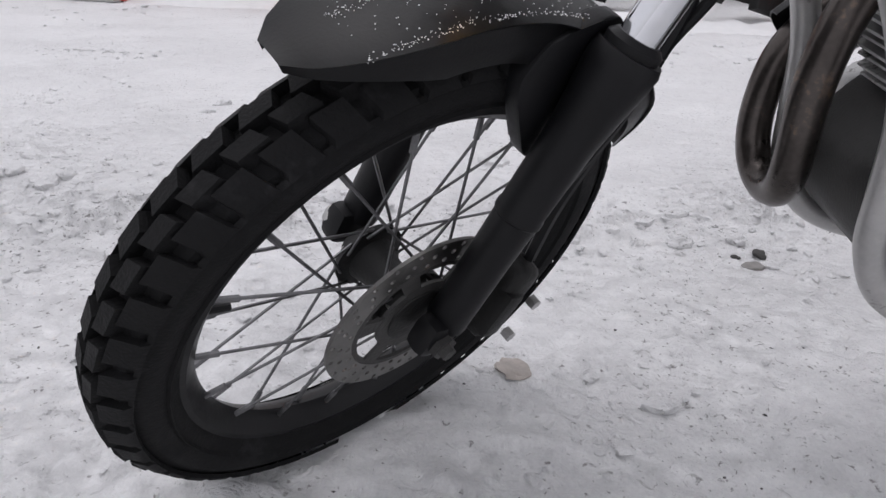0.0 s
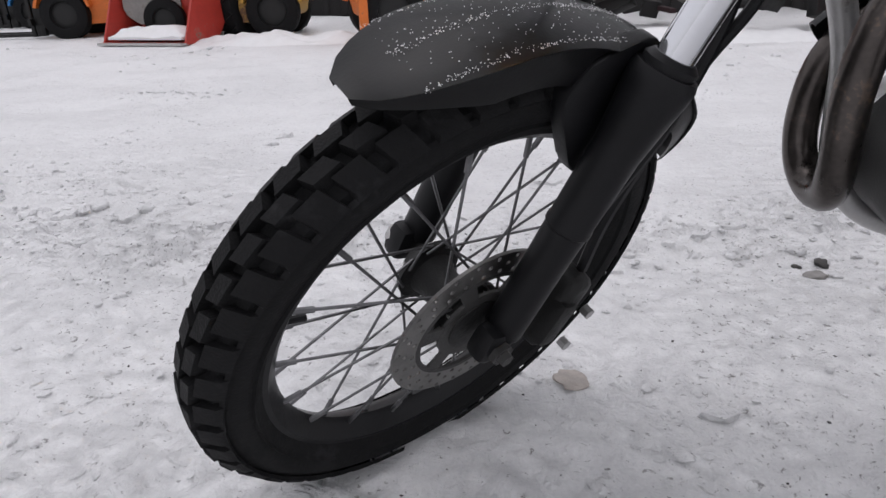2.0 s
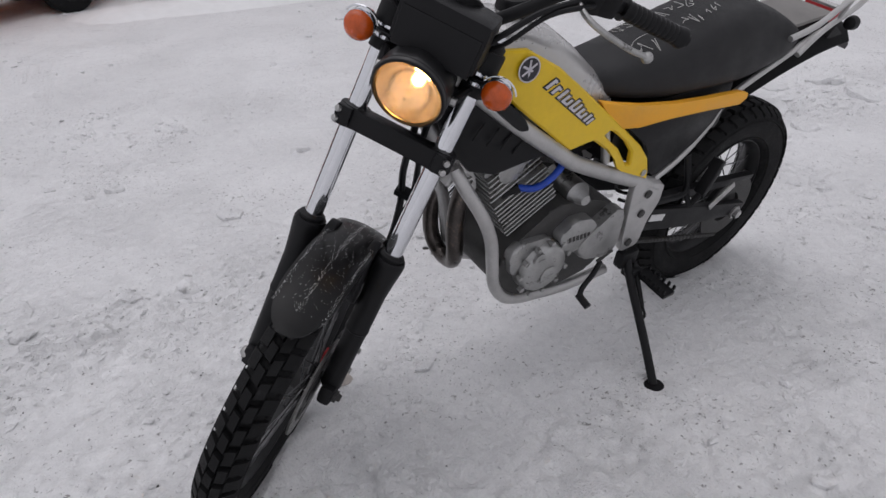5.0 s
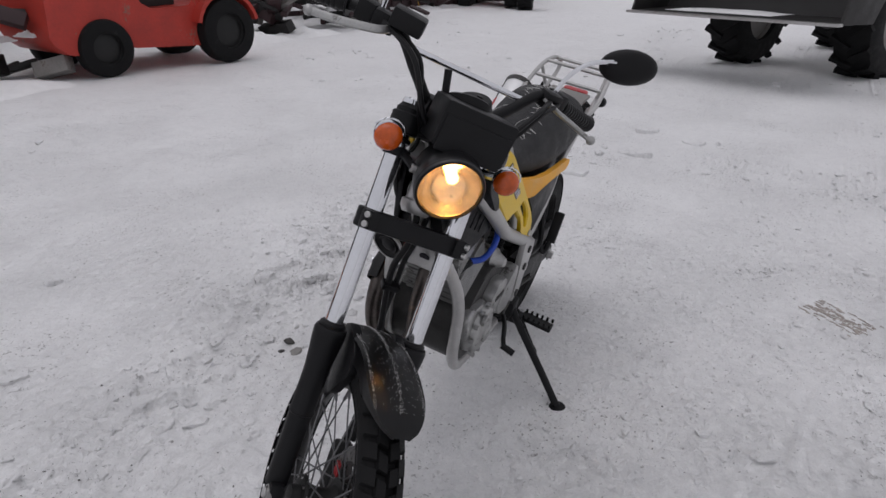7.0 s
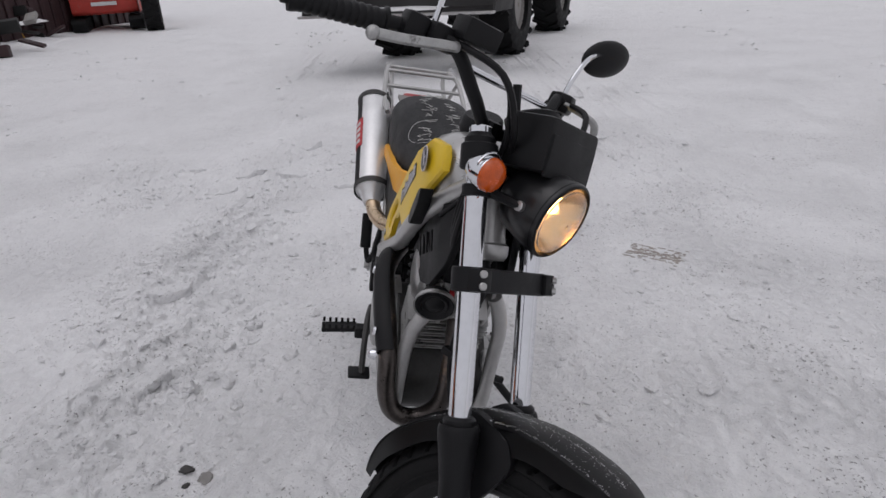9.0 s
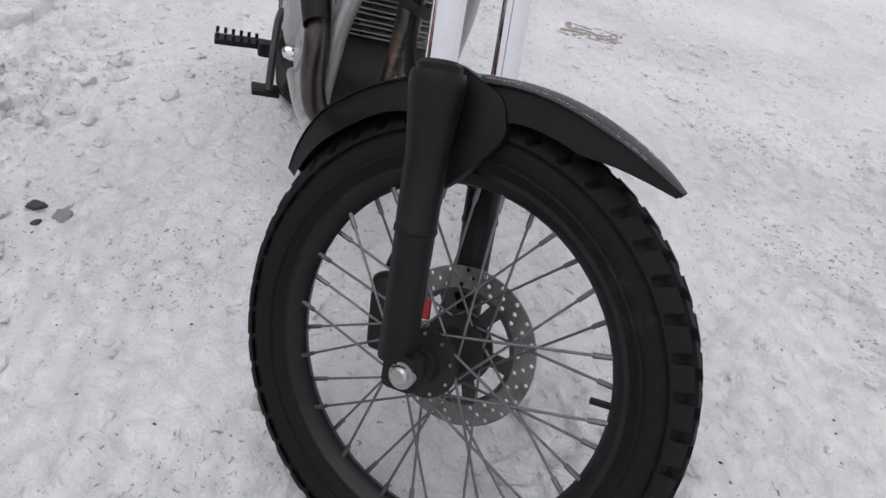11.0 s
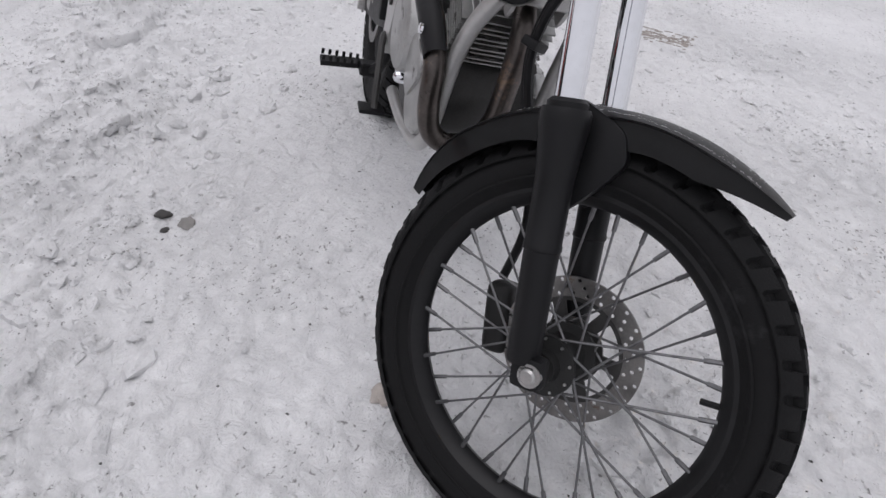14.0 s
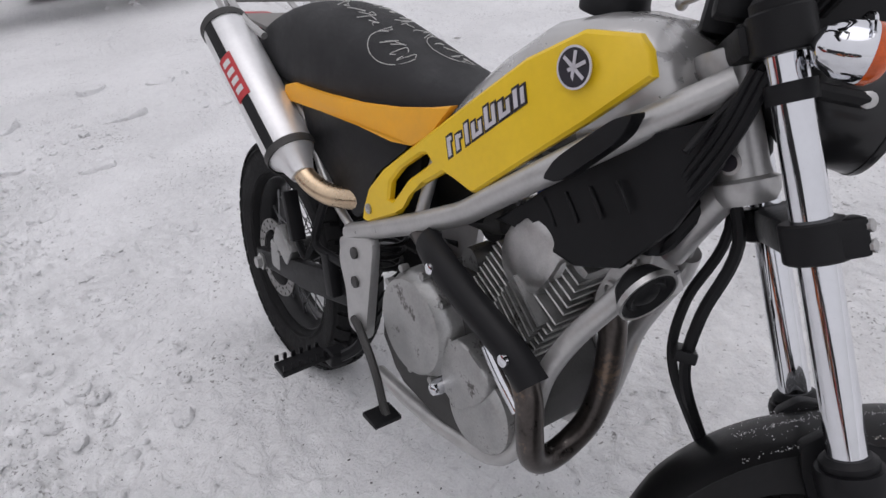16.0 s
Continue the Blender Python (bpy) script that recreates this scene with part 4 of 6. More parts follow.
for s in (-1, 1):
    f = side_y(s)
    dz = -0.009 * s
    side = [[(x, z + dz - (0.012 * min(1.0, max(0.0, (0.74 - x) / 0.27)) if s > 0 else 0.0)) for x, z in lp] for lp in (PANEL, SLOT)]
    pn = part("side_panel", holed(side[0], side[1], 0.0, 0.013 * s, f), YELLOW, bike, "bright yellow plastic tank side panel")
    part("panel_screw", lathe([(0, 0.009), (0.003, 0.009), (0.0035, 0.006), (0.001, 0.005)], (0.466, f(0.466, 0.629) + 0.013 * s, 0.629 + dz - (0.012 if s > 0 else 0.0)), axis=(0, s, 0), seg=14), STEEL, pn)
    # round badge and the printed word as plain bars along the panel
    bc = Vector((0.860, f(0.860, 0.939) + 0.0135 * s, 0.935 + dz * 0.6))
    part("badge_ring", lathe([(0, 0.0235), (0.0016, 0.0235), (0.0018, 0.0212), (0.0012, 0.0212)], bc, axis=(0.05, s, 0.05), seg=32), SILVER_MARK, pn)
    part("badge_face", lathe([(0, 0.0212), (0.0016, 0.0209)], bc, axis=(0.05, s, 0.05), seg=32), INK, pn)
    star = bmesh.new()
    for k in range(3):
        box(star, bc + Vector((0, 0.0019 * s, 0)), (0.036, 0.0006, 0.0042), 0, turn('Y', 30 + 60 * k))
    part("badge_star", star, SILVER_MARK, pn, "plain silver star shape", smooth=False)
    wd = Vector((0.809 - 0.667, 0, 0.900 - 0.786)).normalized()
    wn2 = Vector((-wd.z, 0, wd.x))
    at = Vector((0.812, 0, 0.902 + dz)) if s > 0 else Vector((0.664, 0, 0.784 + dz))

    def stroke(bm, u0, u1, v0, v1, grow, y0, y1):
        """One slanted bar of the printed word, along and across the panel's edge."""
        pts = []
        for u, v in ((u0 - grow, v0 - grow), (u1 + grow, v0 - grow), (u1 + grow, v1 + grow), (u0 - grow, v1 + grow)):
            p = at - wd * s * (u + 0.42 * v) + wn2 * v
            pts.append((p.x, p.z))
        prism(pts, y0 * s, y1 * s, bm=bm, shift=f)

    st = 0.0
    for w, up in ((0.013, 0.017), (0.015, 0.012), (0.008, 0.017), (0.022, 0.012), (0.022, 0.018), (0.022, 0.012), (0.020, 0.013)):
        bars = [(st, st + 0.0075, -0.007, up)]
        if w > 0.01:
            bars.append((st + 0.006, st + w - 0.002, up - 0.006, up - 0.001) if w < 0.02 else (st + w - 0.0065, st + w, -0.007, up - 0.003))
        if w > 0.02:
            bars.append((st + 0.006, st + w - 0.006, -0.007, -0.002))
        dark, pale = bmesh.new(), bmesh.new()
        for q5 in bars:
            stroke(dark, *q5, 0.0030, 0.0120, 0.0136)
            stroke(pale, *q5, 0.0, 0.0130, 0.0143)
        part("print_outline", dark, INK, pn, smooth=False)
        part("print_bar", pale, SILVER_MARK, pn, smooth=False)
        st += w + 0.0075

shroud = bmesh.new()
for s in (-1, 1):
    prism([(1.005, 0.915), (1.020, 0.87), (0.99, 0.79), (0.945, 0.728), (0.885, 0.706), (0.80, 0.720), (0.735, 0.712), (0.80, 0.765), (0.88, 0.838), (0.945, 0.885)], 0.070 * s, 0.084 * s, 0.004, bm=shroud, shift=lambda x, z: -s * max(0.0, x - 0.93) * 0.35)
box(shroud, (0.90, 0, 0.80), (0.14, 0.12, 0.12), 0.02)
part("air_shroud", shroud, SOFT_BLACK, bike, "black ribbed plastic shroud under the tank")
for s in (-1, 1):
    for k in range(4):
        c = Vector((0.835 + 0.034 * k, 0.0842 * s - s * max(0.0, 0.835 + 0.034 * k - 0.93) * 0.35, 0.760 + 0.018 * k))
        part("shroud_rib", blk(c, (0.005, 0.004, 0.040), 0.0015, turn('Y', -38), 1), SOFT_BLACK, bike)
for k in range(3):
    part("wiring_loom", tube([(1.045 - 0.008 * k, -0.050, 0.965), (1.030 - 0.008 * k, -0.054 - 0.003 * k, 0.905), (1.005 - 0.010 * k, -0.056, 0.845), (0.975 - 0.010 * k, -0.046, 0.805), (0.945, -0.030, 0.785)], 0.0062 - 0.0008 * k, 8), SOFT_BLACK, bike, "black cable along the frame")
hp = Vector((1.422 - 0.868 * math.tan(RAKE), -0.0258, 0.868))
tag = part("head_plate", lathe([(0, 0.013), (0.0015, 0.013), (0.0018, 0.011)], hp, axis=(0.15, -1, 0), seg=24), STEEL, bike, "small oval plate on the steering head")
part("plate_face", lathe([(0.001, 0.0095), (0.0024, 0.0095)], hp, axis=(0.15, -1, 0), seg=24), INK, tag)
for s in (-1, 1):
    part("rail_pad", prism(rounded([(0.955, 0.915), (0.945, 0.885), (0.87, 0.815), (0.845, 0.812), (0.862, 0.842), (0.93, 0.902)], 3), 0.094 * s, 0.117 * s, 0.005), SOFT_BLACK, bike)


def seat():
    secs = [(0.665, 0.822, 0.862, 0.045), (0.63, 0.812, 0.862, 0.075), (0.56, 0.792, 0.865, 0.088), (0.46, 0.772, 0.888, 0.100), (0.36, 0.766, 0.910, 0.109), (0.26, 0.765, 0.932, 0.115), (0.17, 0.760, 0.941, 0.115), (0.09, 0.770, 0.925, 0.110), (0.02, 0.79, 0.895, 0.108), (-0.04, 0.815, 0.865, 0.09), (-0.06, 0.825, 0.850, 0.075)]
    bm = bmesh.new()
    rings = []
    for x, z0, z1, w in secs:
        ring = []
        for u, v in ((-1, 0.0), (-1.0, 0.3), (-0.97, 0.62), (-0.86, 0.84), (-0.65, 0.95), (-0.33, 0.995), (0, 1.0), (0.33, 0.995), (0.65, 0.95), (0.86, 0.84), (0.97, 0.62), (1.0, 0.3), (1, 0), (0, -0.05)):
            ring.append(bm.verts.new((x, w * u, z0 + (z1 - z0) * v)))
        rings.append(ring)
    ring_bridge(bm, rings)
    return bm


st = part("seat", seat(), VINYL, bike, "long black vinyl seat with chalk scribbles")
sub = st.modifiers.new("soft", 'SUBSURF')
sub.levels = sub.render_levels = 1


def scrawl(cx, cy, seed, n, w, ring=False):
    """Chalk strokes that cannot be read, lying on the seat's top."""
    r2 = random.Random(seed)
    bm = bmesh.new()
    def top(x, y):
        pts = [(0.665, 0.862, .045), (0.56, 0.865, .098), (0.46, 0.888, .112), (0.36, 0.912, .122), (0.26, 0.935, .128), (0.17, 0.942, .127), (0.09, 0.925, .12), (0.0, 0.885, .1)]
        for (x1, z1, w1), (x0, z0, w0) in zip(pts, pts[1:]):
            if x0 <= x <= x1:
                t = (x - x0) / (x1 - x0)
                u = abs(y) / (w0 + (w1 - w0) * t)
                return z0 + (z1 - z0) * t - 0.05 * max(0, u - 0.25) ** 2 * 1.6 + 0.0012
        return 0.9
    for i in range(n):
        x, y = cx - w * i, cy + r2.uniform(-0.006, 0.006)
        pts = []
        for k in range(4):
            px, py = x + r2.uniform(-0.012, 0.012), y + r2.uniform(-0.018, 0.018)
            pts.append((px, py, top(px, py)))
        tube(pts, 0.0007, 5, 4, bm=bm)
    if ring:
        pts = []
        for k in range(10):
            a = radians(150 + k * 24)
            px, py = cx - w * n / 2 + 0.055 * math.cos(a), cy + 0.038 * math.sin(a)
            pts.append((px, py, top(px, py)))
        tube(pts, 0.0006, 5, 4, bm=bm)
    part("chalk_scribble", bm, WHITE_MARK, st, "pale chalk strokes")


scrawl(0.50, 0.045, 1, 4, 0.020, True)
scrawl(0.40, 0.03, 2, 8, 0.022)
scrawl(0.19, 0.02, 3, 4, 0.02, True)
scrawl(0.47, -0.05, 4, 4, 0.022, True)
scrawl(0.36, -0.03, 5, 8, 0.022)
for s in (-1, 1):
    dz = -0.007 - 0.015 * s
    trim = [(0.655, 0.845), (0.60, 0.830), (0.537, 0.817), (0.43, 0.801), (0.325, 0.792), (0.24, 0.788), (0.19, 0.786), (0.155, 0.776), (0.150, 0.762), (0.172, 0.748), (0.30, 0.758), (0.43, 0.764), (0.53, 0.764), (0.575, 0.768), (0.61, 0.790)]
    part("seat_trim", prism([(x, z + dz - (0.030 * max(0.0, 0.5 - x) if s > 0 else 0.0)) for x, z in trim], 0.108 * s, 0.122 * s, 0.003, shift=lambda x, z: -s * max(0.0, x - 0.52) * 0.12), ORANGE, bike, "amber yellow strip along the seat's lower edge")
    dz = -0.004 - 0.010 * s
    cover = [(0.205, 0.755), (0.235, 0.685), (0.41, 0.592), (0.435, 0.61), (0.47, 0.69), (0.575, 0.772), (0.42, 0.765)]
    part("side_cover", prism(rounded([(x, z + dz) for x, z in cover], 3, 0.15), 0.098 * s, 0.114 * s, 0.004), SOFT_BLACK, bike, "black plastic side cover")
core = bmesh.new()
box(core, (0.36, 0, 0.70), (0.40, 0.17, 0.14), 0.02)
box(core, (0.60, 0, 0.70), (0.12, 0.10, 0.08), 0.02)
part("air_box", core, SOFT_BLACK, bike)
fender_r = bmesh.new()
prev = None
for i in range(13):
    t = i / 12
    x, z = 0.24 - 0.56 * t, 0.70 + 0.13 * math.sin(t * 1.5)
    row = [fender_r.verts.new((x, y, z - 0.05 * abs(y / 0.085) ** 3)) for y in (-0.085, -0.065, -0.03, 0, 0.03, 0.065, 0.085)]
    if prev:
        for k in range(6):
            fender_r.faces.new((prev[k], prev[k + 1], row[k + 1], row[k]))
    prev = row
bmesh.ops.solidify(fender_r, geom=fender_r.faces[:], thickness=0.004)
part("rear_mudguard", fender_r, SOFT_BLACK, bike)
part("tail_plate", prism([(-0.02, 0.862), (-0.19, 0.872), (-0.19, 0.864), (-0.02, 0.852)], -0.07, 0.07, 0.002), M_GREY, bike, "flat grey carrier plate behind the seat")
rack = bmesh.new()
for s in (-1, 1):
    tube([(0.06, 0.118 * s, 0.86), (-0.03, 0.125 * s, 0.885), (-0.16, 0.118 * s, 0.935), (-0.27, 0.105 * s, 0.95), (-0.31, 0.09 * s, 0.93), (-0.26, 0.09 * s, 0.885), (-0.13, 0.095 * s, 0.845), (-0.03, 0.105 * s, 0.80)], 0.0075, 8, bm=rack)
    tube([(-0.16, 0.118 * s, 0.935), (-0.18, 0.095 * s, 0.87)], 0.006, 8, bm=rack)
for x, z in ((-0.10, 0.912), (-0.20, 0.946), (-0.285, 0.948)):
    tube([(x, -0.115, z), (x, 0.115, z)], 0.006, 8, bm=rack)
part("rear_rack", rack, FRAME, bike, "silver tubular luggage rack")
part("tail_lamp", blk((-0.27, 0, 0.84), (0.05, 0.09, 0.05), 0.012), RED, bike, "small red tail lamp")
for s in (-1, 1):
    c = Vector((-0.24, 0.105 * s, 0.85))
    part("rear_signal", lathe([(-0.02, 0.006), (-0.015, 0.016), (0, 0.019), (0.012, 0.014)], c, axis=(-1, 0, 0), seg=18), SOFT_BLACK, bike)
part("plate_hanger", prism([(-0.24, 0.83), (-0.36, 0.76), (-0.355, 0.745), (-0.22, 0.80)], -0.07, 0.07, 0.002), SOFT_BLACK, bike)

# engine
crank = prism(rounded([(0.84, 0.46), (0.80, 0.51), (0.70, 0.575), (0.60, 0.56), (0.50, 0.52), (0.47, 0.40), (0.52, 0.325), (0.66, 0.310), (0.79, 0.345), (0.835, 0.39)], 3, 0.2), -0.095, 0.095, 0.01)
eng = part("engine_case", crank, CAST_DARK, bike, "cast aluminium engine case, dark grey")
lc = lathe([(0.09, 0.070), (0.112, 0.068), (0.126, 0.062), (0.131, 0.054), (0.133, 0.030), (0.133, 0.026), (0.133, 0.005)], (0.728, 0, 0.425), seg=40)
part("generator_cover", lc, CAST, eng, "silver round engine cover")
dt = lathe([(0.133, 0.024), (0.137, 0.024), (0.138, 0.020)], (0.722, 0, 0.412), seg=24)
lathe([(0.128, 0.016), (0.136, 0.016), (0.137, 0.012)], (0.758, 0, 0.472), seg=24, bm=dt)
box(dt, (0.722, 0.139, 0.412), (0.026, 0.003, 0.005), 0.001)
box(dt, (0.758, 0.138, 0.472), (0.018, 0.003, 0.004), 0.001)
part("inspection_plug", dt, CAST, eng)
part("starter_cover", prism(rounded([(0.70, 0.50), (0.655, 0.535), (0.60, 0.525), (0.575, 0.485), (0.60, 0.445), (0.665, 0.44)], 4, 0.3), 0.085, 0.124, 0.008), CAST, eng, "cast cover with a row of small bars")
bm = bmesh.new()
for k in range(6):
    box(bm, (0.664 - 0.012 * k, 0.1245, 0.485 - 0.001 * k), (0.007, 0.002, 0.014), 0, turn('Y', 15))
part("cast_marks", bm, CAST_DARK, eng, smooth=False)
part("sprocket_cover", prism(rounded([(0.63, 0.445), (0.615, 0.47), (0.525, 0.527), (0.495, 0.515), (0.488, 0.40), (0.51, 0.378), (0.61, 0.405)], 4, 0.25), 0.09, 0.127, 0.007), CAST, eng)
part("starter_motor", lathe([(-0.045, 0.026), (0.0, 0.030), (0.055, 0.030), (0.062, 0.022), (0.085, 0.012)], (0.62, 0.03, 0.575), axis=(0.15, 1, 0.05), seg=24), CAST, eng)
part("case_lobe", prism(rounded([(0.83, 0.495), (0.79, 0.515), (0.71, 0.505), (0.69, 0.44), (0.75, 0.40), (0.82, 0.43)], 4, 0.3), 0.085, 0.112, 0.008), CAST, eng)
for k in range(11):
    a = 2 * math.pi * k / 11
    part("case_bolt", lathe([(0.116, 0.0065), (0.128, 0.0065), (0.129, 0.004)], (0.728 + 0.072 * math.cos(a), 0, 0.425 + 0.072 * math.sin(a)), seg=8), CAST, eng)
rc = lathe([(-0.085, 0.092), (-0.116, 0.090), (-0.122, 0.086), (-0.124, 0.084), (-0.137, 0.080), (-0.141, 0.072), (-0.140, 0.016), (-0.142, 0.013), (-0.142, 0.004)], (0.620, 0, 0.492), seg=44)
part("clutch_cover", rc, CAST, eng, "large round silver clutch cover")
r3 = lathe([(-0.085, 0.070), (-0.115, 0.068), (-0.123, 0.060), (-0.125, 0.052), (-0.125, 0.004)], (0.775, 0, 0.420), seg=36)
part("oil_pump_cover", r3, CAST, eng)
part("filter_cover", prism(rounded([(0.735, 0.535), (0.70, 0.50), (0.70, 0.43), (0.74, 0.40), (0.80, 0.46), (0.81, 0.50)], 4, 0.3), -0.130, -0.085, 0.006), CAST, eng)
part("oil_filler_plug", lathe([(-0.11, 0.013), (-0.135, 0.013), (-0.145, 0.010), (-0.149, 0.004)], (0.699, 0, 0.423), seg=16), CHROME, eng, "bright oil filler plug")
for k in range(10):
    a = 2 * math.pi * k / 10 + 0.2
    part("case_bolt", lathe([(-0.112, 0.0065), (-0.126, 0.0065), (-0.127, 0.004)], (0.620 + 0.094 * math.cos(a), 0, 0.492 + 0.094 * math.sin(a)), seg=8), CAST, eng)
CD = Vector((0.48, 0, 0.877)).normalized()           # cylinder axis
CF = Vector((CD.z, 0, -CD.x))
CB = Vector((0.748, 0, 0.548))
CT = Matrix((CF, (0, 1, 0), CD)).transposed()
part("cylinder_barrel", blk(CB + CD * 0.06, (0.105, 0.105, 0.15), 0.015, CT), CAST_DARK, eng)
for k in range(9):
    fin = blk(CB + CD * (0.006 + 0.0125 * k), (0.150 if k % 2 else 0.146, 0.148, 0.0036), 0.0012, CT, 1)
    box(fin, CB + CD * (0.003 + 0.0125 * k) + CF * 0.025 + Vector((0, -0.080, 0)), (0.075, 0.022, 0.0034), 0, CT @ turn('Y', 12), 1)
    part("cooling_fin", fin, CAST, eng, smooth=False)
head = blk(CB + CD * 0.150, (0.115, 0.115, 0.085), 0.012, CT)
box(head, CB + CD * 0.196, (0.095, 0.085, 0.04), 0.014, CT)
for s in (-1, 1):
    lathe([(0, 0.034), (0.012, 0.033), (0.016, 0.026), (0.016, 0.004)], CB + CD * 0.165 + Vector((0, 0.056 * s, 0)) + CF * 0.0, axis=(0, s, 0), seg=24, bm=head)
dome = bmesh.new()
bmesh.ops.create_uvsphere(dome, u_segments=20, v_segments=12, radius=1)
for v in dome.verts:
    v.co = CT @ Vector((max(-0.8, min(0.8, v.co.x)) * 0.056, max(v.co.y, -0.72) * 0.042, v.co.z * 0.076)) + CB + CD * 0.150 - CF * 0.018 + Vector((0, -0.056, 0))
part("cam_chain_cover", dome, STEEL, eng, "smooth cast dome on the cylinder head")
part("cylinder_head", head, CAST, eng)
for k in range(5):
    part("head_fin", blk(CB + CD * (0.124 + 0.0135 * k), (0.142 - 0.006 * k, 0.138, 0.0036), 0.0012, CT, 1), CAST, eng, smooth=False)
part("plug_lead", tube([(0.80, 0.068, 0.640), (0.772, 0.092, 0.646), (0.735, 0.10, 0.672), (0.70, 0.088, 0.700), (0.69, 0.05, 0.715)], 0.0078, 10), BLUE, bike, "bright blue sleeved plug lead")
part("plug_cap", tube([(0.835, 0.055, 0.625), (0.80, 0.068, 0.640)], 0.012, 10), SOFT_BLACK, bike)
part("carburettor", lathe([(-0.05, 0.026), (-0.02, 0.032), (0.03, 0.032), (0.06, 0.024)], (0.625, 0.0, 0.668), axis=(1, 0, 0.1), seg=20), CAST_DARK, bike)
cvr = lathe([(-0.02, 0.030), (0.0, 0.034), (0.012, 0.028)], (0.625, 0.035, 0.640), axis=(0, 1, 0), seg=20)
part("carburettor_cap", cvr, SOFT_BLACK, bike)

# exhaust
part("header_pipe", tube([(0.838, 0.0, 0.655), (0.872, 0.0, 0.650), (0.898, 0.0, 0.605), (0.905, 0.0, 0.53), (0.896, -0.002, 0.45), (0.884, -0.025, 0.402), (0.881, -0.068, 0.388), (0.884, -0.104, 0.410), (0.886, -0.120, 0.46), (0.876, -0.124, 0.525), (0.836, -0.127, 0.572), (0.762, -0.130, 0.604), (0.682, -0.127, 0.632), (0.61, -0.106, 0.640), (0.55, -0.086, 0.636), (0.47, -0.078, 0.632), (0.405, -0.094, 0.628)], 0.0195, 14), EXHAUST, bike, "heat stained steel exhaust header")
part("tail_pipe", tube([(0.412, -0.092, 0.630), (0.350, -0.125, 0.622), (0.295, -0.143, 0.634), (0.245, -0.149, 0.664)], 0.0205, 14), GOLD, bike, "bronzed exhaust pipe")
shield = bmesh.new()
path = smooth_path([(0.886, -0.124, 0.545), (0.843, -0.130, 0.577), (0.762, -0.133, 0.609), (0.680, -0.129, 0.638), (0.635, -0.116, 0.647)], 5)
rings = []
for i, p in enumerate(path):
    d = (path[min(i + 1, len(path) - 1)] - path[max(i - 1, 0)]).normalized()
    u = Vector((0, -1, 0))
    v = d.cross(u).normalized()
    ring = []
    for rr in (0.0255, 0.0232):
        an = [radians(-105 + 210 * k / 8) for k in range(9)]
        if rr < 0.025:
            an = an[::-1]
        ring += [shield.verts.new(p + u * rr * math.cos(a) + v * rr * math.sin(a)) for a in an]
    rings.append(ring)
ring_bridge(shield, rings)
sh = part("heat_shield", shield, SOFT_BLACK, bike, "matt black exhaust heat shield")
for x, z in ((0.855, 0.576), (0.690, 0.634)):
    part("shield_screw", lathe([(0, 0.009), (0.004, 0.0085), (0.005, 0.005)], (x, -0.1535, z), axis=(0, -1, 0.1), seg=14), CHROME, sh)
part("pipe_clamp", tube([(0.790, -0.122, 0.550), (0.826, -0.124, 0.518), (0.862, -0.121, 0.484)], 0.0105, 10), CHROME, bike)
M0, M1 = Vector((0.240, -0.150, 0.668)), Vector((-0.060, -0.152, 0.861))
MD = (M1 - M0).normalized()
ML = (M1 - M0).length
can = lathe([(-0.045, 0.022), (-0.01, 0.034), (0.0, 0.046), (0.010, 0.0495), (ML - 0.02, 0.0495), (ML, 0.044), (ML + 0.012, 0.030), (ML + 0.012, 0.012)], M0, axis=MD, seg=32)
mf = part("muffler", can, MUFFLER, bike, "polished alloy muffler with a dark band and red label")
for h in (0.0, ML - 0.012):
    part("end_band", lathe([(h - 0.002, 0.0510), (h + 0.014, 0.0520), (h + 0.014, 0.0490), (h - 0.002, 0.0490)], M0, axis=MD, seg=32, closed=True), CAST_DARK, mf)
q = Vector((0, 0, 1)).rotation_difference(MD)
def can_patch(h0, h1, a0, a1, rr):
    bm = bmesh.new()
    g = []
    for i in range(2):
        h = (h0, h1)[i]
        g.append([[bm.verts.new(M0 + q @ Vector((r * math.cos(a), r * math.sin(a), h))) for a in [radians(a0 + (a1 - a0) * k / 8) for k in range(9)]] for r in (0.0488, rr)])
    for k in range(8):
        bm.faces.new((g[0][1][k], g[0][1][k + 1], g[1][1][k + 1], g[1][1][k]))
    for i in range(2):
        for k in range(8):
            bm.faces.new((g[i][0][k], g[i][0][k + 1], g[i][1][k + 1], g[i][1][k]))
    for k in (0, 8):
        bm.faces.new((g[0][0][k], g[1][0][k], g[1][1][k], g[0][1][k]))
    return bm
def can_angle(v):
    w = q.inverted() @ Vector(v)
    return math.degrees(math.atan2(w.y, w.x))
an = can_angle((0.25, -1, 0.38))
part("side_band", can_patch(0.015, ML - 0.015, an - 13, an + 13, 0.0507), SOFT_BLACK, mf)
part("maker_label", can_patch(0.14, 0.25, an - 20, an + 20, 0.0517), RED, mf, "red label with pale bars")
for k in range(4):
    part("label_bar", can_patch(0.155 + k * 0.023, 0.168 + k * 0.023, an - 11, an + 11, 0.0523), M_WHITE, mf)
part("muffler_hanger", prism([(0.16, 0.765), (0.05, 0.80), (0.04, 0.785), (0.15, 0.75)], -0.112, -0.088, 0.002), CAST_DARK, bike)

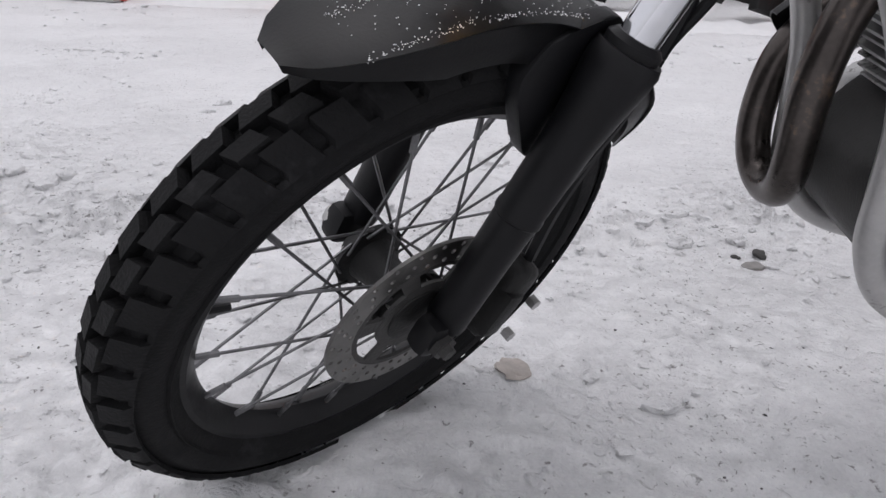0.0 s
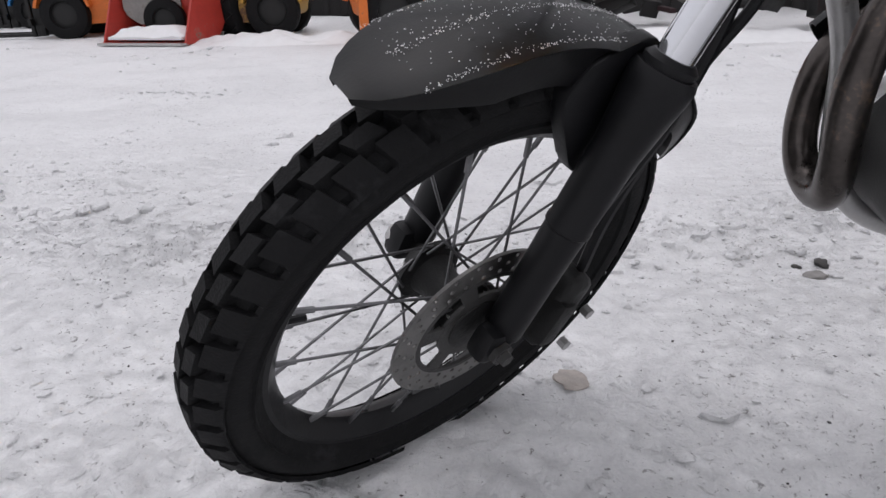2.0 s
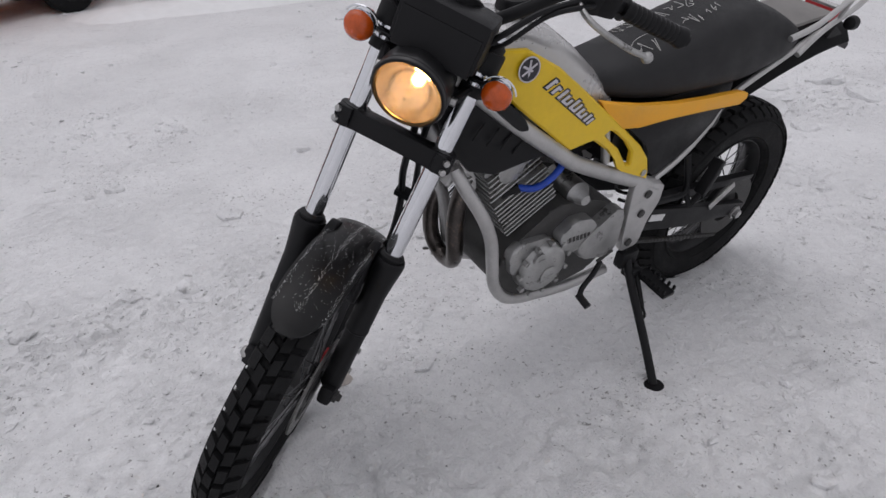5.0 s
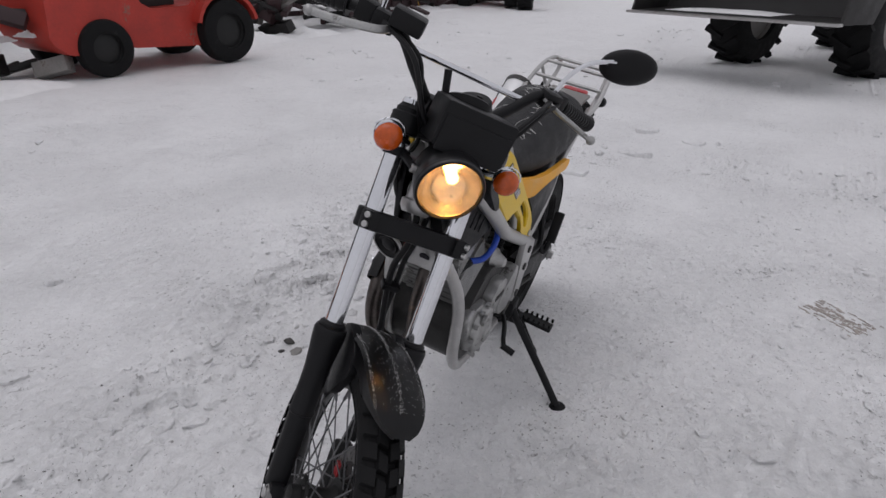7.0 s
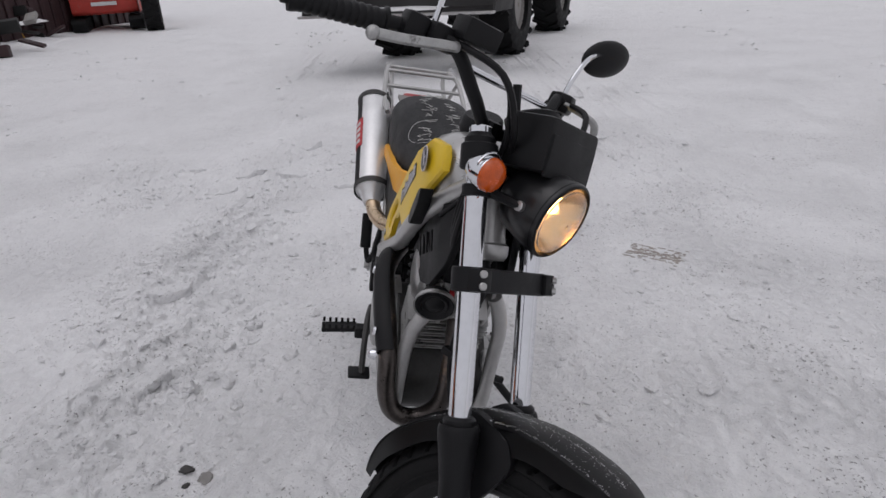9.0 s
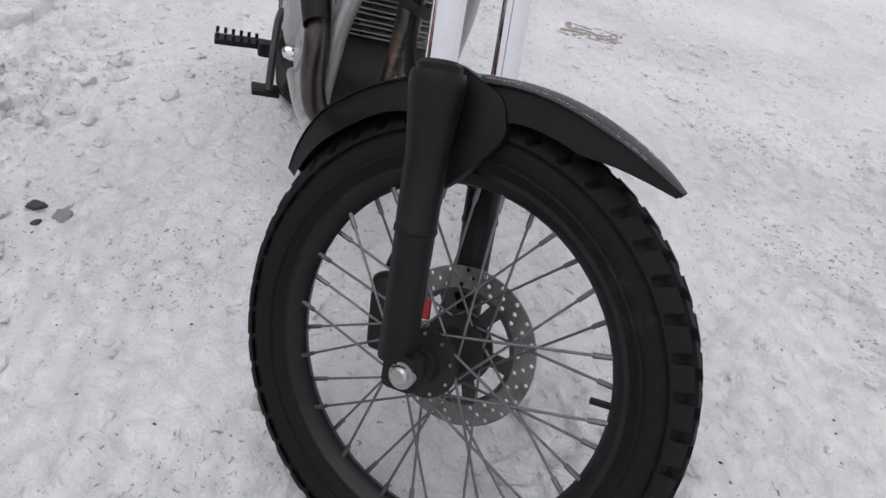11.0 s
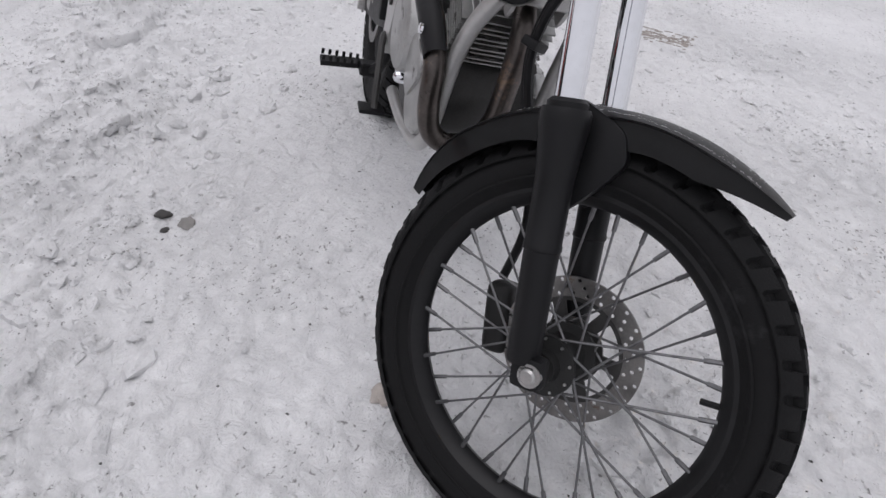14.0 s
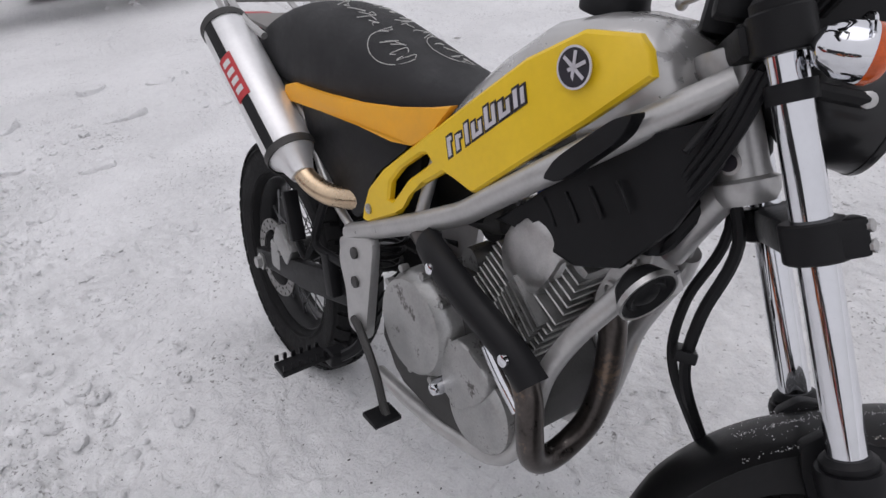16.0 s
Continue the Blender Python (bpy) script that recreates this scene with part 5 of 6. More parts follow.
# rear wheel and suspension
hub = lathe([(-0.07, 0.012), (-0.066, 0.05), (-0.058, 0.052), (-0.05, 0.035), (0.03, 0.035), (0.045, 0.055), (0.052, 0.055), (0.075, 0.05), (0.08, 0.012)], RA)
wheel_r = part("rear_wheel", hub, DARK, bike, "spoked rear wheel with a broad knobbly tyre")
part("tyre", tyre(RA, 0.312, 0.060, 0.198, [(-0.046, 0.014, 0.005, 0.0, 0.76), (-0.016, 0.013, 0.0, 0.5, 0.74), (0.016, 0.013, 0.0, 0.0, 0.74), (0.046, 0.014, 0.005, 0.5, 0.76)], 44, 2), RUBBER, wheel_r)
part("rim", rim(RA, 0.178, 0.206, 0.036), RIM, wheel_r)
spokes(wheel_r, RA, 0.045, 0.045, 0.179, 32, 55)
part("brake_disc", disc_band(RA, -0.075, 0.072, 0.10, 0.004, 60, 2, 0.004), DISC, wheel_r)
part("sprocket", lathe([(0.080, 0.05), (0.080, 0.105), (0.085, 0.105), (0.085, 0.05)], RA, seg=46, closed=True), CAST_DARK, wheel_r)
lo = [Vector((0.53, 0.083, 0.40)), Vector((0.30, 0.083, 0.315)), Vector((-0.05, 0.083, 0.205))]
hi = [Vector((0.53, 0.083, 0.46)), Vector((0.25, 0.083, 0.445)), Vector((-0.05, 0.083, 0.415))]
for pth in (lo, hi):
    chain = bmesh.new()
    P = smooth_path(pth, 22)
    for a, b in zip(P, P[1:]):
        box(chain, (a + b) / 2, ((b - a).length * 0.82, 0.016, 0.013), 0.003, turn('Y', -math.degrees(math.atan2((b - a).z, (b - a).x))), 1)
    part("drive_chain", chain, CAST_DARK, bike, smooth=False)
for s in (-1, 1):
    arm = prism([(0.45, 0.462), (0.40, 0.472), (0.20, 0.408), (-0.09, 0.33), (-0.09, 0.288), (0.20, 0.345), (0.42, 0.408)], 0.088 * s, 0.112 * s, 0.005)
    part("swingarm_leg", arm, SOFT_BLACK, bike, "black box-section swingarm")
    part("rear_axle_nut", lathe([(0, 0.022), (0.006, 0.022), (0.006, 0.015), (0.018, 0.014)], RA + Vector((0, 0.112 * s, 0)), axis=(0, s, 0), seg=6), STEEL, bike)
    # footrests
    fx = 0.392 if s > 0 else 0.362
    peg = blk((fx, 0.208 * s, 0.296), (0.042, 0.098, 0.012), 0.003, turn('X', -4 * s))
    for sx in (-1, 1):
        for k in range(6):
            box(peg, (fx + 0.019 * sx, (0.167 + 0.0168 * k) * s, 0.308), (0.005, 0.007, 0.012), 0)
    box(peg, (fx + 0.023, 0.145 * s, 0.30), (0.04, 0.04, 0.03), 0.006)
    tube([(fx + 0.033, 0.14 * s, 0.30), (0.43, 0.118 * s, 0.34), (0.44, 0.11 * s, 0.39)], 0.011, 8, bm=peg)
    part("footrest", peg, SOFT_BLACK, bike, "toothed black steel footrest", smooth=False)
    # passenger footrest folded up
    pf = tube([(0.27, 0.125 * s, 0.50), (0.255, 0.14 * s, 0.46), (0.24, 0.15 * s, 0.50)], 0.008, 8)
    box(pf, (0.232, 0.152 * s, 0.545), (0.018, 0.03, 0.10), 0.004, turn('Y', -20))
    part("passenger_footrest", pf, SOFT_BLACK, bike)
    part("footrest_stay", tube([(0.43, 0.115 * s, 0.50), (0.34, 0.122 * s, 0.49), (0.27, 0.125 * s, 0.50), (0.30, 0.112 * s, 0.61)], 0.009, 8), SOFT_BLACK, bike)
part("chain_guard", prism([(0.42, 0.488), (0.10, 0.45), (-0.10, 0.42), (-0.10, 0.405), (0.12, 0.428), (0.42, 0.465)], 0.075, 0.098, 0.002), SOFT_BLACK, bike)
part("chain_adjuster", blk((0.06, 0.114, 0.405), (0.10, 0.006, 0.022), 0.003, turn('Y', 35)), STEEL, bike)
part("warning_label", blk((0.335, 0.1135, 0.425), (0.06, 0.002, 0.020), 0.0005, turn('Y', -16)), M_WHITE, bike, smooth=False)
rcal = blk((0.075, -0.095, 0.405), (0.085, 0.045, 0.055), 0.012, turn('Y', 30))
box(rcal, (0.03, -0.10, 0.36), (0.05, 0.03, 0.07), 0.01)
part("rear_caliper", rcal, CAST, bike, "cast silver rear brake caliper")
part("master_cylinder", blk((0.33, -0.122, 0.45), (0.03, 0.025, 0.09), 0.006, turn('Y', -15)), SOFT_BLACK, bike)
spring = bmesh.new()
pts = []
for k in range(60):
    a = k / 60 * 2 * math.pi * 6.5
    pts.append((0.33 + 0.05 * k / 60 + 0.030 * math.cos(a), 0.03 * math.sin(a), 0.42 + 0.19 * k / 60))
tube(pts, 0.005, 6, 2, bm=spring)
part("shock_spring", spring, SOFT_BLACK, bike)

# controls low down
part("shift_lever", tube([(0.535, 0.128, 0.368), (0.58, 0.15, 0.362), (0.625, 0.165, 0.350), (0.638, 0.175, 0.335)], 0.0068, 8), SOFT_BLACK, bike, "black gear lever")
part("shift_toe_peg", tube([(0.638, 0.168, 0.338), (0.636, 0.205, 0.326)], 0.0095, 10), SOFT_BLACK, bike)
part("linkage", tube([(0.545, 0.126, 0.372), (0.50, 0.126, 0.392)], 0.005, 8), CAST_DARK, bike)
part("brake_pedal", tube([(0.43, -0.130, 0.405), (0.48, -0.14, 0.395), (0.535, -0.146, 0.350), (0.565, -0.148, 0.300), (0.578, -0.148, 0.287)], 0.008, 8), CAST_DARK, bike, "grey steel brake pedal")
tread = blk((0.572, -0.155, 0.286), (0.045, 0.055, 0.010), 0.003)
part("pedal_tread", tread, SOFT_BLACK, bike)
SF = Vector((0.473, 0.352, 0.093))
stand = tube([(0.425, 0.125, 0.335), (0.435, 0.16, 0.295), (0.455, 0.27, 0.18), tuple(SF)], 0.0115, 10)
box(stand, (0.425, 0.122, 0.335), (0.06, 0.03, 0.05), 0.008)
bmesh.ops.create_cone(stand, cap_ends=True, segments=16, radius1=0.030, radius2=0.024, depth=0.008, matrix=Matrix.Translation(SF + Vector((0, 0.004, -0.002))) @ Matrix.Rotation(radians(11.7), 4, 'X'))
ss = part("side_stand", stand, SOFT_BLACK, bike, "black side stand with a round foot")
part("stand_spring", tube([(0.405, 0.140, 0.32), (0.425, 0.215, 0.235)], 0.007, 8), SOFT_BLACK, ss)
part("stand_hook", tube([(0.425, 0.205, 0.245), (0.43, 0.235, 0.222), (0.445, 0.235, 0.215)], 0.004, 8), SOFT_BLACK, ss)
hornb = lathe([(-0.03, 0.012), (-0.02, 0.027), (-0.006, 0.034), (0.004, 0.0365), (0.007, 0.034), (0.004, 0.030), (0.002, 0.026), (0.006, 0.023), (0.003, 0.018), (0.008, 0.010), (0.008, 0.003)], (0.978, -0.066, 0.709), axis=(0.93, -0.16, -0.33), seg=30)
hn = part("horn", hornb, SOFT_BLACK, bike, "round black horn with a metal rim")
part("horn_rim", lathe([(0.003, 0.0345), (0.007, 0.0355), (0.007, 0.0385), (0.0, 0.0385)], (0.978, -0.066, 0.709), axis=(0.93, -0.16, -0.33), seg=30, closed=True), STEEL, hn)
br2 = blk((0.948, 0, 0.700), (0.010, 0.076, 0.060), 0.004, turn('Y', -28))
gus = part("front_bracket", br2, FRAME, bike, "silver bracket joining the cradle tubes")
# a dark disc paints the shade inside the bracket's opening; no hole is cut
part("opening_shade", lathe([(0, 0.012), (0.002, 0.012)], (0.958, 0.012, 0.700), axis=(0.88, 0, -0.47), seg=18), INK, gus, "dark disc painted as the shade in an oval opening")
part("wiring_sleeve", tube([(1.00, 0.03, 0.86), (0.985, -0.015, 0.80), (0.965, -0.03, 0.755), (0.93, -0.02, 0.735)], 0.010, 8), SOFT_BLACK, bike)
part("wire_connector", blk((0.955, -0.035, 0.722), (0.022, 0.010, 0.012), 0.003), RED, bike)


# ---- machines round the yard ----
def wheel_thing(parent, x, y, z, R, w, lugs=0, label="", material=RUBBER, hubm=None, rim_k=0.55):
    bm = lathe([(-w, R * rim_k), (-w * 1.05, R * 0.8), (-w * 0.9, R * 0.95), (-w * 0.5, R), (w * 0.5, R), (w * 0.9, R * 0.95), (w * 1.05, R * 0.8), (w, R * rim_k)], (x, y, z), seg=36, closed=True)
    wh = part("wheel", bm, material, parent, label)
    first = {}
    for i in range(lugs):
        for s in (-1, 1):
            a = 2 * math.pi * (i + (0.5 if s > 0 else 0)) / lugs
            m = Matrix.Translation((x, y, z)) @ Matrix.Rotation(a, 4, 'Y') @ Matrix.Translation((0, s * w * 0.5, R * 1.0))
            if s in first:
                again("lug", first[s], wh, m)
            else:
                first[s] = part("lug", blk((0, 0, 0), (R * 0.11, w * 1.15, R * 0.10), 0, turn('Z', 32 * s)), material, wh, m=m, smooth=False)
    part("hub", lathe([(-w * 0.7, R * 0.12), (-w * 0.75, R * 0.3), (-w * 0.55, R * 0.52), (-w * 0.9, R * 0.58), (w * 0.9, R * 0.58), (w * 0.55, R * 0.52), (w * 0.75, R * 0.3), (w * 0.7, R * 0.12)], (x, y, z), seg=24), hubm or M_GREY, wh)
    return wh


def snow_lid(parent, c, s, seed=0):
    bm = bmesh.new()
    r = bmesh.ops.create_grid(bm, x_segments=12, y_segments=8, size=0.5)
    for v in r["verts"]:
        e = min(1.0, 6 * (0.5 - max(abs(v.co.x), abs(v.co.y))))
        h = s[2] * (0.25 + 0.75 * e) * (0.8 + 0.5 * noise.noise(Vector((v.co.x * 4 + seed, v.co.y * 4, seed))))
        v.co = Vector((v.co.x * s[0], v.co.y * s[1], h))
    bmesh.ops.extrude_face_region(bm, geom=bm.faces[:])
    bm.verts.ensure_lookup_table()
    half = len(bm.verts) // 2
    for v in bm.verts[:half]:
        v.co.z = 0
    bmesh.ops.translate(bm, verts=bm.verts, vec=c)
    return part("snow_cover", bm, SNOWCAP, parent, "cap of snow")


def forklift(x, y, turn_deg, paint, label, rear_paint=None, scale=1.0, mast=True, snowy=True, seed=1):
    """x ahead towards the mast; the origin on the ground between the front wheels."""
    t = thing("forklift", label, "forklift", pose(x, y, 0, 0, 0, turn_deg) @ Matrix.Scale(scale, 4))
    body = prism(rounded([(0.30, 0.28), (0.34, 0.55), (0.12, 0.80), (-0.20, 0.78), (-0.35, 0.62), (-0.95, 0.60), (-1.05, 0.95), (-1.25, 1.0), (-1.25, 0.25), (-0.2, 0.20)], 3, 0.2), -0.48, 0.48, 0.03)
    part("body", body, paint, t)
    cw = prism(rounded([(-1.15, 1.05), (-1.55, 1.0), (-1.85, 0.8), (-1.88, 0.35), (-1.72, 0.22), (-1.15, 0.26)], 4, 0.25), -0.52, 0.52, 0.05)
    part("counterweight", cw, rear_paint or paint, t)
    for s in (-1, 1):
        fx, rx = 0.0, -1.38
        wheel_thing(t, fx, 0.50 * s, 0.34, 0.34, 0.11, 0, hubm=DARK)
        wheel_thing(t, rx, 0.48 * s, 0.27, 0.27, 0.09, 0, hubm=DARK)
        arch = lathe([(-0.09, 0.40), (0.09, 0.40), (0.09, 0.36), (-0.09, 0.36)], (fx, 0.52 * s, 0.36), seg=28, closed=True)
        geom = [v for v in arch.verts if v.co.z < 0.40]
        bmesh.ops.delete(arch, geom=geom, context='VERTS')
        part("wheel_arch", arch, paint, t)
        if snowy:
            snow_lid(t, (fx, 0.53 * s, 0.745), (0.5, 0.16, 0.05), seed + s)
        part("overhead_guard_post", tube([(0.15, 0.42 * s, 0.75), (-0.05, 0.42 * s, 1.5), (-0.2, 0.42 * s, 2.05)], 0.035, 8), DARK, t)
        part("overhead_guard_post", tube([(-1.2, 0.42 * s, 0.95), (-1.15, 0.42 * s, 2.05)], 0.035, 8), DARK, t)
        if mast:
            mp = blk((0.48, 0.28 * s, 1.1), (0.12, 0.09, 2.1), 0.01)
            box(mp, (0.40, 0.20 * s, 1.1), (0.08, 0.06, 2.0), 0.01)
            part("mast_rail", mp, DARK, t)
            part("fork_arm", box(blk((0.60, 0.25 * s, 0.40), (0.05, 0.11, 0.72), 0.01), (1.08, 0.25 * s, 0.07), (0.95, 0.11, 0.045), 0.01), DARK, t)
    if mast:
        part("carriage", box(box(blk((0.56, 0, 0.25), (0.05, 0.9, 0.10), 0.01), (0.56, 0, 0.62), (0.05, 0.9, 0.10), 0.01), (0.50, 0, 0.16), (0.10, 0.66, 0.14), 0.02), DARK, t)
    part("seat_unit", blk((-0.65, 0, 0.78), (0.5, 0.5, 0.40), 0.05), BLACKISH, t)
    part("steering_column", tube([(0.05, 0, 0.8), (-0.15, 0, 1.15)], 0.03, 8), DARK, t)
    part("roof", blk((-0.65, 0, 2.08), (1.2, 0.95, 0.06), 0.02), DARK, t)
    if snowy:
        snow_lid(t, (-1.5, 0, 1.0), (0.6, 0.9, 0.10), seed)
        snow_lid(t, (-0.05, 0, 0.80), (0.34, 0.8, 0.07), seed + 3)
        snow_lid(t, (-0.65, 0, 0.98), (0.45, 0.45, 0.07), seed + 5)
    return t


forklift(-9.6, 12.2, 195, M_BLUE, "blue forklift truck parked in the snow", M_BLUE, seed=2)
forklift(-6.9, 9.6, 195, M_ORANGE, "orange forklift with a black mast and snow on it", M_ORANGE, seed=3)
forklift(-3.5, 9.1, 12, M_YELLOW, "rusty yellow forklift with a grey counterweight", M_GREY, mast=False, seed=4)
fl = forklift(-1.75, 7.9, 205, M_ORANGE, "orange forklift with a heavy upright post", M_ORANGE, mast=False, seed=5)
part("upright_post", blk((0.34, 0.62, 0.75), (0.09, 0.07, 1.5), 0.008), M_ORANGE, fl)
forklift(5.75, 7.82, -6, M_RED, "red forklift with scraped paint and snow on its ledges", M_RED, scale=1.18, mast=False, seed=6)


def bucket(parent, w, d, h, paint, x=0.0, z=0.0, inner=None):
    prof = [(0.0, 0.02), (-d * 0.75, 0.0), (-d, h * 0.30), (-d * 0.95, h * 0.75), (-d * 0.65, h), (-d * 0.62, h - 0.04), (-d * 0.88, h * 0.72), (-d * 0.93, h * 0.32), (-d * 0.72, 0.05), (0, 0.04)]
    bm = prism([(x + a, z + b) for a, b in prof], -w / 2, w / 2)
    ob = part("bucket", bm, paint, parent, smooth=False)
    for s in (-1, 1):
        part("bucket_side", prism([(x + a, z + b) for a, b in ((0, 0.02), (-d * 0.75, 0), (-d, h * 0.3), (-d * 0.95, h * 0.75), (-d * 0.65, h), (-d * 0.35, h * 0.8))], s * w / 2, s * (w / 2 + 0.03), 0.004), paint, ob)
    part("cutting_edge", blk((x + 0.03, 0, z + 0.025), (0.12, w + 0.06, 0.03), 0.004), STEEL, ob)
    return ob


# small red loader with its bucket lowered
ldr = thing("compact_loader", "small red loader with a snow-filled bucket on the ground", "loader", pose(-4.75, 7.75, 0, 0, 0, 258))
bucket(ldr, 1.25, 0.75, 0.75, M_RED, 0.0, 0.0)
snow_lid(ldr, (-0.30, 0, 0.07), (0.55, 1.15, 0.16), 4)
part("body", prism(rounded([(-1.0, 0.4), (-1.1, 1.3), (-2.4, 1.3), (-2.5, 0.45)], 3), -0.5, 0.5, 0.05), M_RED, ldr)
for s in (-1, 1):
    wheel_thing(ldr, -1.15, 0.62 * s, 0.40, 0.40, 0.14, 12)
    wheel_thing(ldr, -2.2, 0.62 * s, 0.40, 0.40, 0.14, 12)
    part("lift_arm", tube([(-2.2, 0.5 * s, 1.25), (-1.2, 0.5 * s, 1.15), (-0.75, 0.5 * s, 0.5)], 0.07, 8), M_RED, ldr)
snow_lid(ldr, (-1.7, 0, 1.3), (1.2, 0.9, 0.1), 9)

# big wheel loader
wl = thing("wheel_loader", "large wheel loader with an empty steel bucket and chunky tyres", "loader", pose(9.25, 0.62, 0, 0, 0, 158))
bk = bucket(wl, 2.4, 0.95, 1.10, BLACKISH, 2.0, 0.68)
snow_lid(wl, (1.6, -0.2, 0.73), (0.5, 1.3, 0.03), 3)
for s in (-1, 1):
    wheel_thing(wl, 0.0, 0.79 * s, 0.66, 0.66, 0.22, 16, hubm=M_GREY)
    wheel_thing(wl, -2.95, 0.79 * s, 0.66, 0.66, 0.22, 16, hubm=M_GREY)
    part("lift_arm", tube([(-0.6, 0.42 * s, 1.6), (0.5, 0.42 * s, 1.2), (1.15, 0.42 * s, 0.9)], 0.11, 8), M_GREY, wl)
part("body", prism(rounded([(-0.3, 0.75), (-0.4, 1.9), (-3.9, 1.8), (-4.0, 0.7)], 3), -0.55, 0.55, 0.06), M_GREY, wl)
for x in (0, -2.95):
    part("axle", blk((x, 0, 0.66), (0.2, 1.4, 0.2), 0.03), BLACKISH, wl)
part("bucket_link", tube([(0.4, 0.5, 0.75), (0.85, 0.62, 0.62), (1.2, 0.66, 0.72)], 0.05, 8), BLACKISH, wl)

# mini digger
dg = thing("mini_excavator", "red and white mini excavator standing by a snow bank", "excavator", pose(18.2, 9.6, 0, 0, 0, 200))
part("engine_cover", prism(rounded([(-0.8, 0.45), (-0.85, 0.95), (0.8, 0.95), (0.8, 0.45)], 4, 0.2), -0.8, 0.8, 0.06), M_RED, dg)
part("cab", prism(rounded([(-0.2, 0.95), (-0.3, 2.4), (0.8, 2.4), (0.9, 0.95)], 4, 0.15), -0.75, 0.5, 0.05), M_WHITE, dg)
part("cab_window", blk((0.25, -0.77, 1.65), (0.75, 0.05, 0.9), 0.03), BLACKISH, dg)
part("maker_bars", blk((0.86, 0.0, 0.72), (0.02, 0.6, 0.09), 0), M_WHITE, dg, smooth=False)
for s in (-1, 1):
    part("track", prism(rounded([(-1.0, 0.05), (-1.05, 0.4), (1.05, 0.4), (1.0, 0.05)], 4, 0.3), 0.5 * s, 0.85 * s, 0.02), RUBBER, dg)
snow_lid(dg, (0, 0, 0.95), (1.5, 1.4, 0.1), 12)

# stair unit and the dark shed behind
sr = thing("steel_stairs", "dark steel steps with snow lying on each tread", "stairs", pose(11.3, 10.2, 0, 0, 0, 200))
for k in range(5):
    part("step", blk((0, 0, 0.22 + 0.26 * k), (1.5, 0.35, 0.04), 0.006), BLACKISH, sr)
    snow_lid(sr, (0, 0.02, 0.24 + 0.26 * k), (1.45, 0.28, 0.045), k)
for s in (-1, 1):
    part("stringer", blk((0.77 * s, 0.1, 0.7), (0.05, 0.5, 1.4), 0.008), BLACKISH, sr)
post = part("steel_post", tube([(10.15, 9.35, -0.05), (10.1, 9.35, 2.6)], 0.05, 10), MAROON)
tagged(post, "thin rusty upright steel post", "post")


def shed(name, x, y, w, d, h, turn_deg, material, label):
    t = thing(name, label, "shed", pose(x, y, 0, 0, 0, turn_deg))
    part("wall", blk((0, 0, h / 2), (w, d, h), 0.02), material, t)
    ribs = bmesh.new()
    n = int(w / 0.4)
    for k in range(n):
        box(ribs, (-w / 2 + 0.2 + k * 0.4, -d / 2 - 0.02, h / 2), (0.14, 0.05, h - 0.1), 0.01)
    part("wall_ribs", ribs, material, t)
    snow_lid(t, (0, 0, h), (w, d, 0.15), w)
    return t


shed("storage_shed", 15.2, 11.3, 13.0, 1.6, 2.6, -6, MAROON, "dark maroon corrugated steel shed")
shed("storage_container", 0.9, 11.6, 7.2, 2.0, 2.5, -2, BLACKISH, "dark steel container behind the parked machines")
shed("storage_container", -8.0, 14.6, 10.0, 2.0, 2.5, 12, BLACKISH, "dark steel container behind the parked machines")


def scrap(x, y, w, seed, label, mats):
    """A pile of dark machine parts under snow."""
    r2 = random.Random(seed)
    t = thing("scrap_pile", label, "scrap", pose(x, y, 0, 0, 0, r2.uniform(-10, 10)))
    for k in range(16):
        c = (r2.uniform(-w / 2, w / 2), r2.uniform(-0.4, 0.4), r2.uniform(0.08, 0.75))
        q3 = Euler((r2.uniform(-.5, .5), r2.uniform(-.5, .5), r2.uniform(0, 3))).to_matrix()
        part("scrap_part", blk(c, (r2.uniform(0.2, 0.8), r2.uniform(0.06, 0.25), r2.uniform(0.05, 0.25)), 0.01, q3), r2.choice(mats), t)
    for k in range(4):
        snow_lid(t, (r2.uniform(-w / 2, w / 2), r2.uniform(-0.3, 0.3), r2.uniform(0.35, 0.6)), (0.5, 0.3, 0.08), k + seed)
    return t


dm = [BLACKISH, BLACKISH, DARK, MAROON, M_GREY]
scrap(0.5, 8.7, 2.6, 1, "heap of dark machine parts with snow on top", dm)
scrap(2.5, 7.9, 2.4, 2, "heap of dark machine parts with snow on top", dm)
scrap(7.9, 9.2, 2.4, 3, "heap of dark machine parts with snow on top", dm)
scrap(9.3, 8.9, 2.6, 6, "dark steel attachments stacked before the shed", dm)
scrap(11.9, 9.3, 2.8, 7, "dark steel attachments stacked before the shed", dm)
scrap(14.5, 10.4, 4.0, 4, "dark attachments and coloured parts by the shed", dm + [M_RED, M_YELLOW])
scrap(20.2, -6.3, 3.6, 5, "low pile of blue and yellow parts half under snow", [M_BLUE, M_YELLOW, M_WHITE, DARK])
bigw = thing("spare_wheel", "black tractor wheel standing on the snow", "wheel", pose(17.6, 8.2, 0, 0, 0, 20))
wheel_thing(bigw, 0, 0, 0.55, 0.55, 0.2, 14)


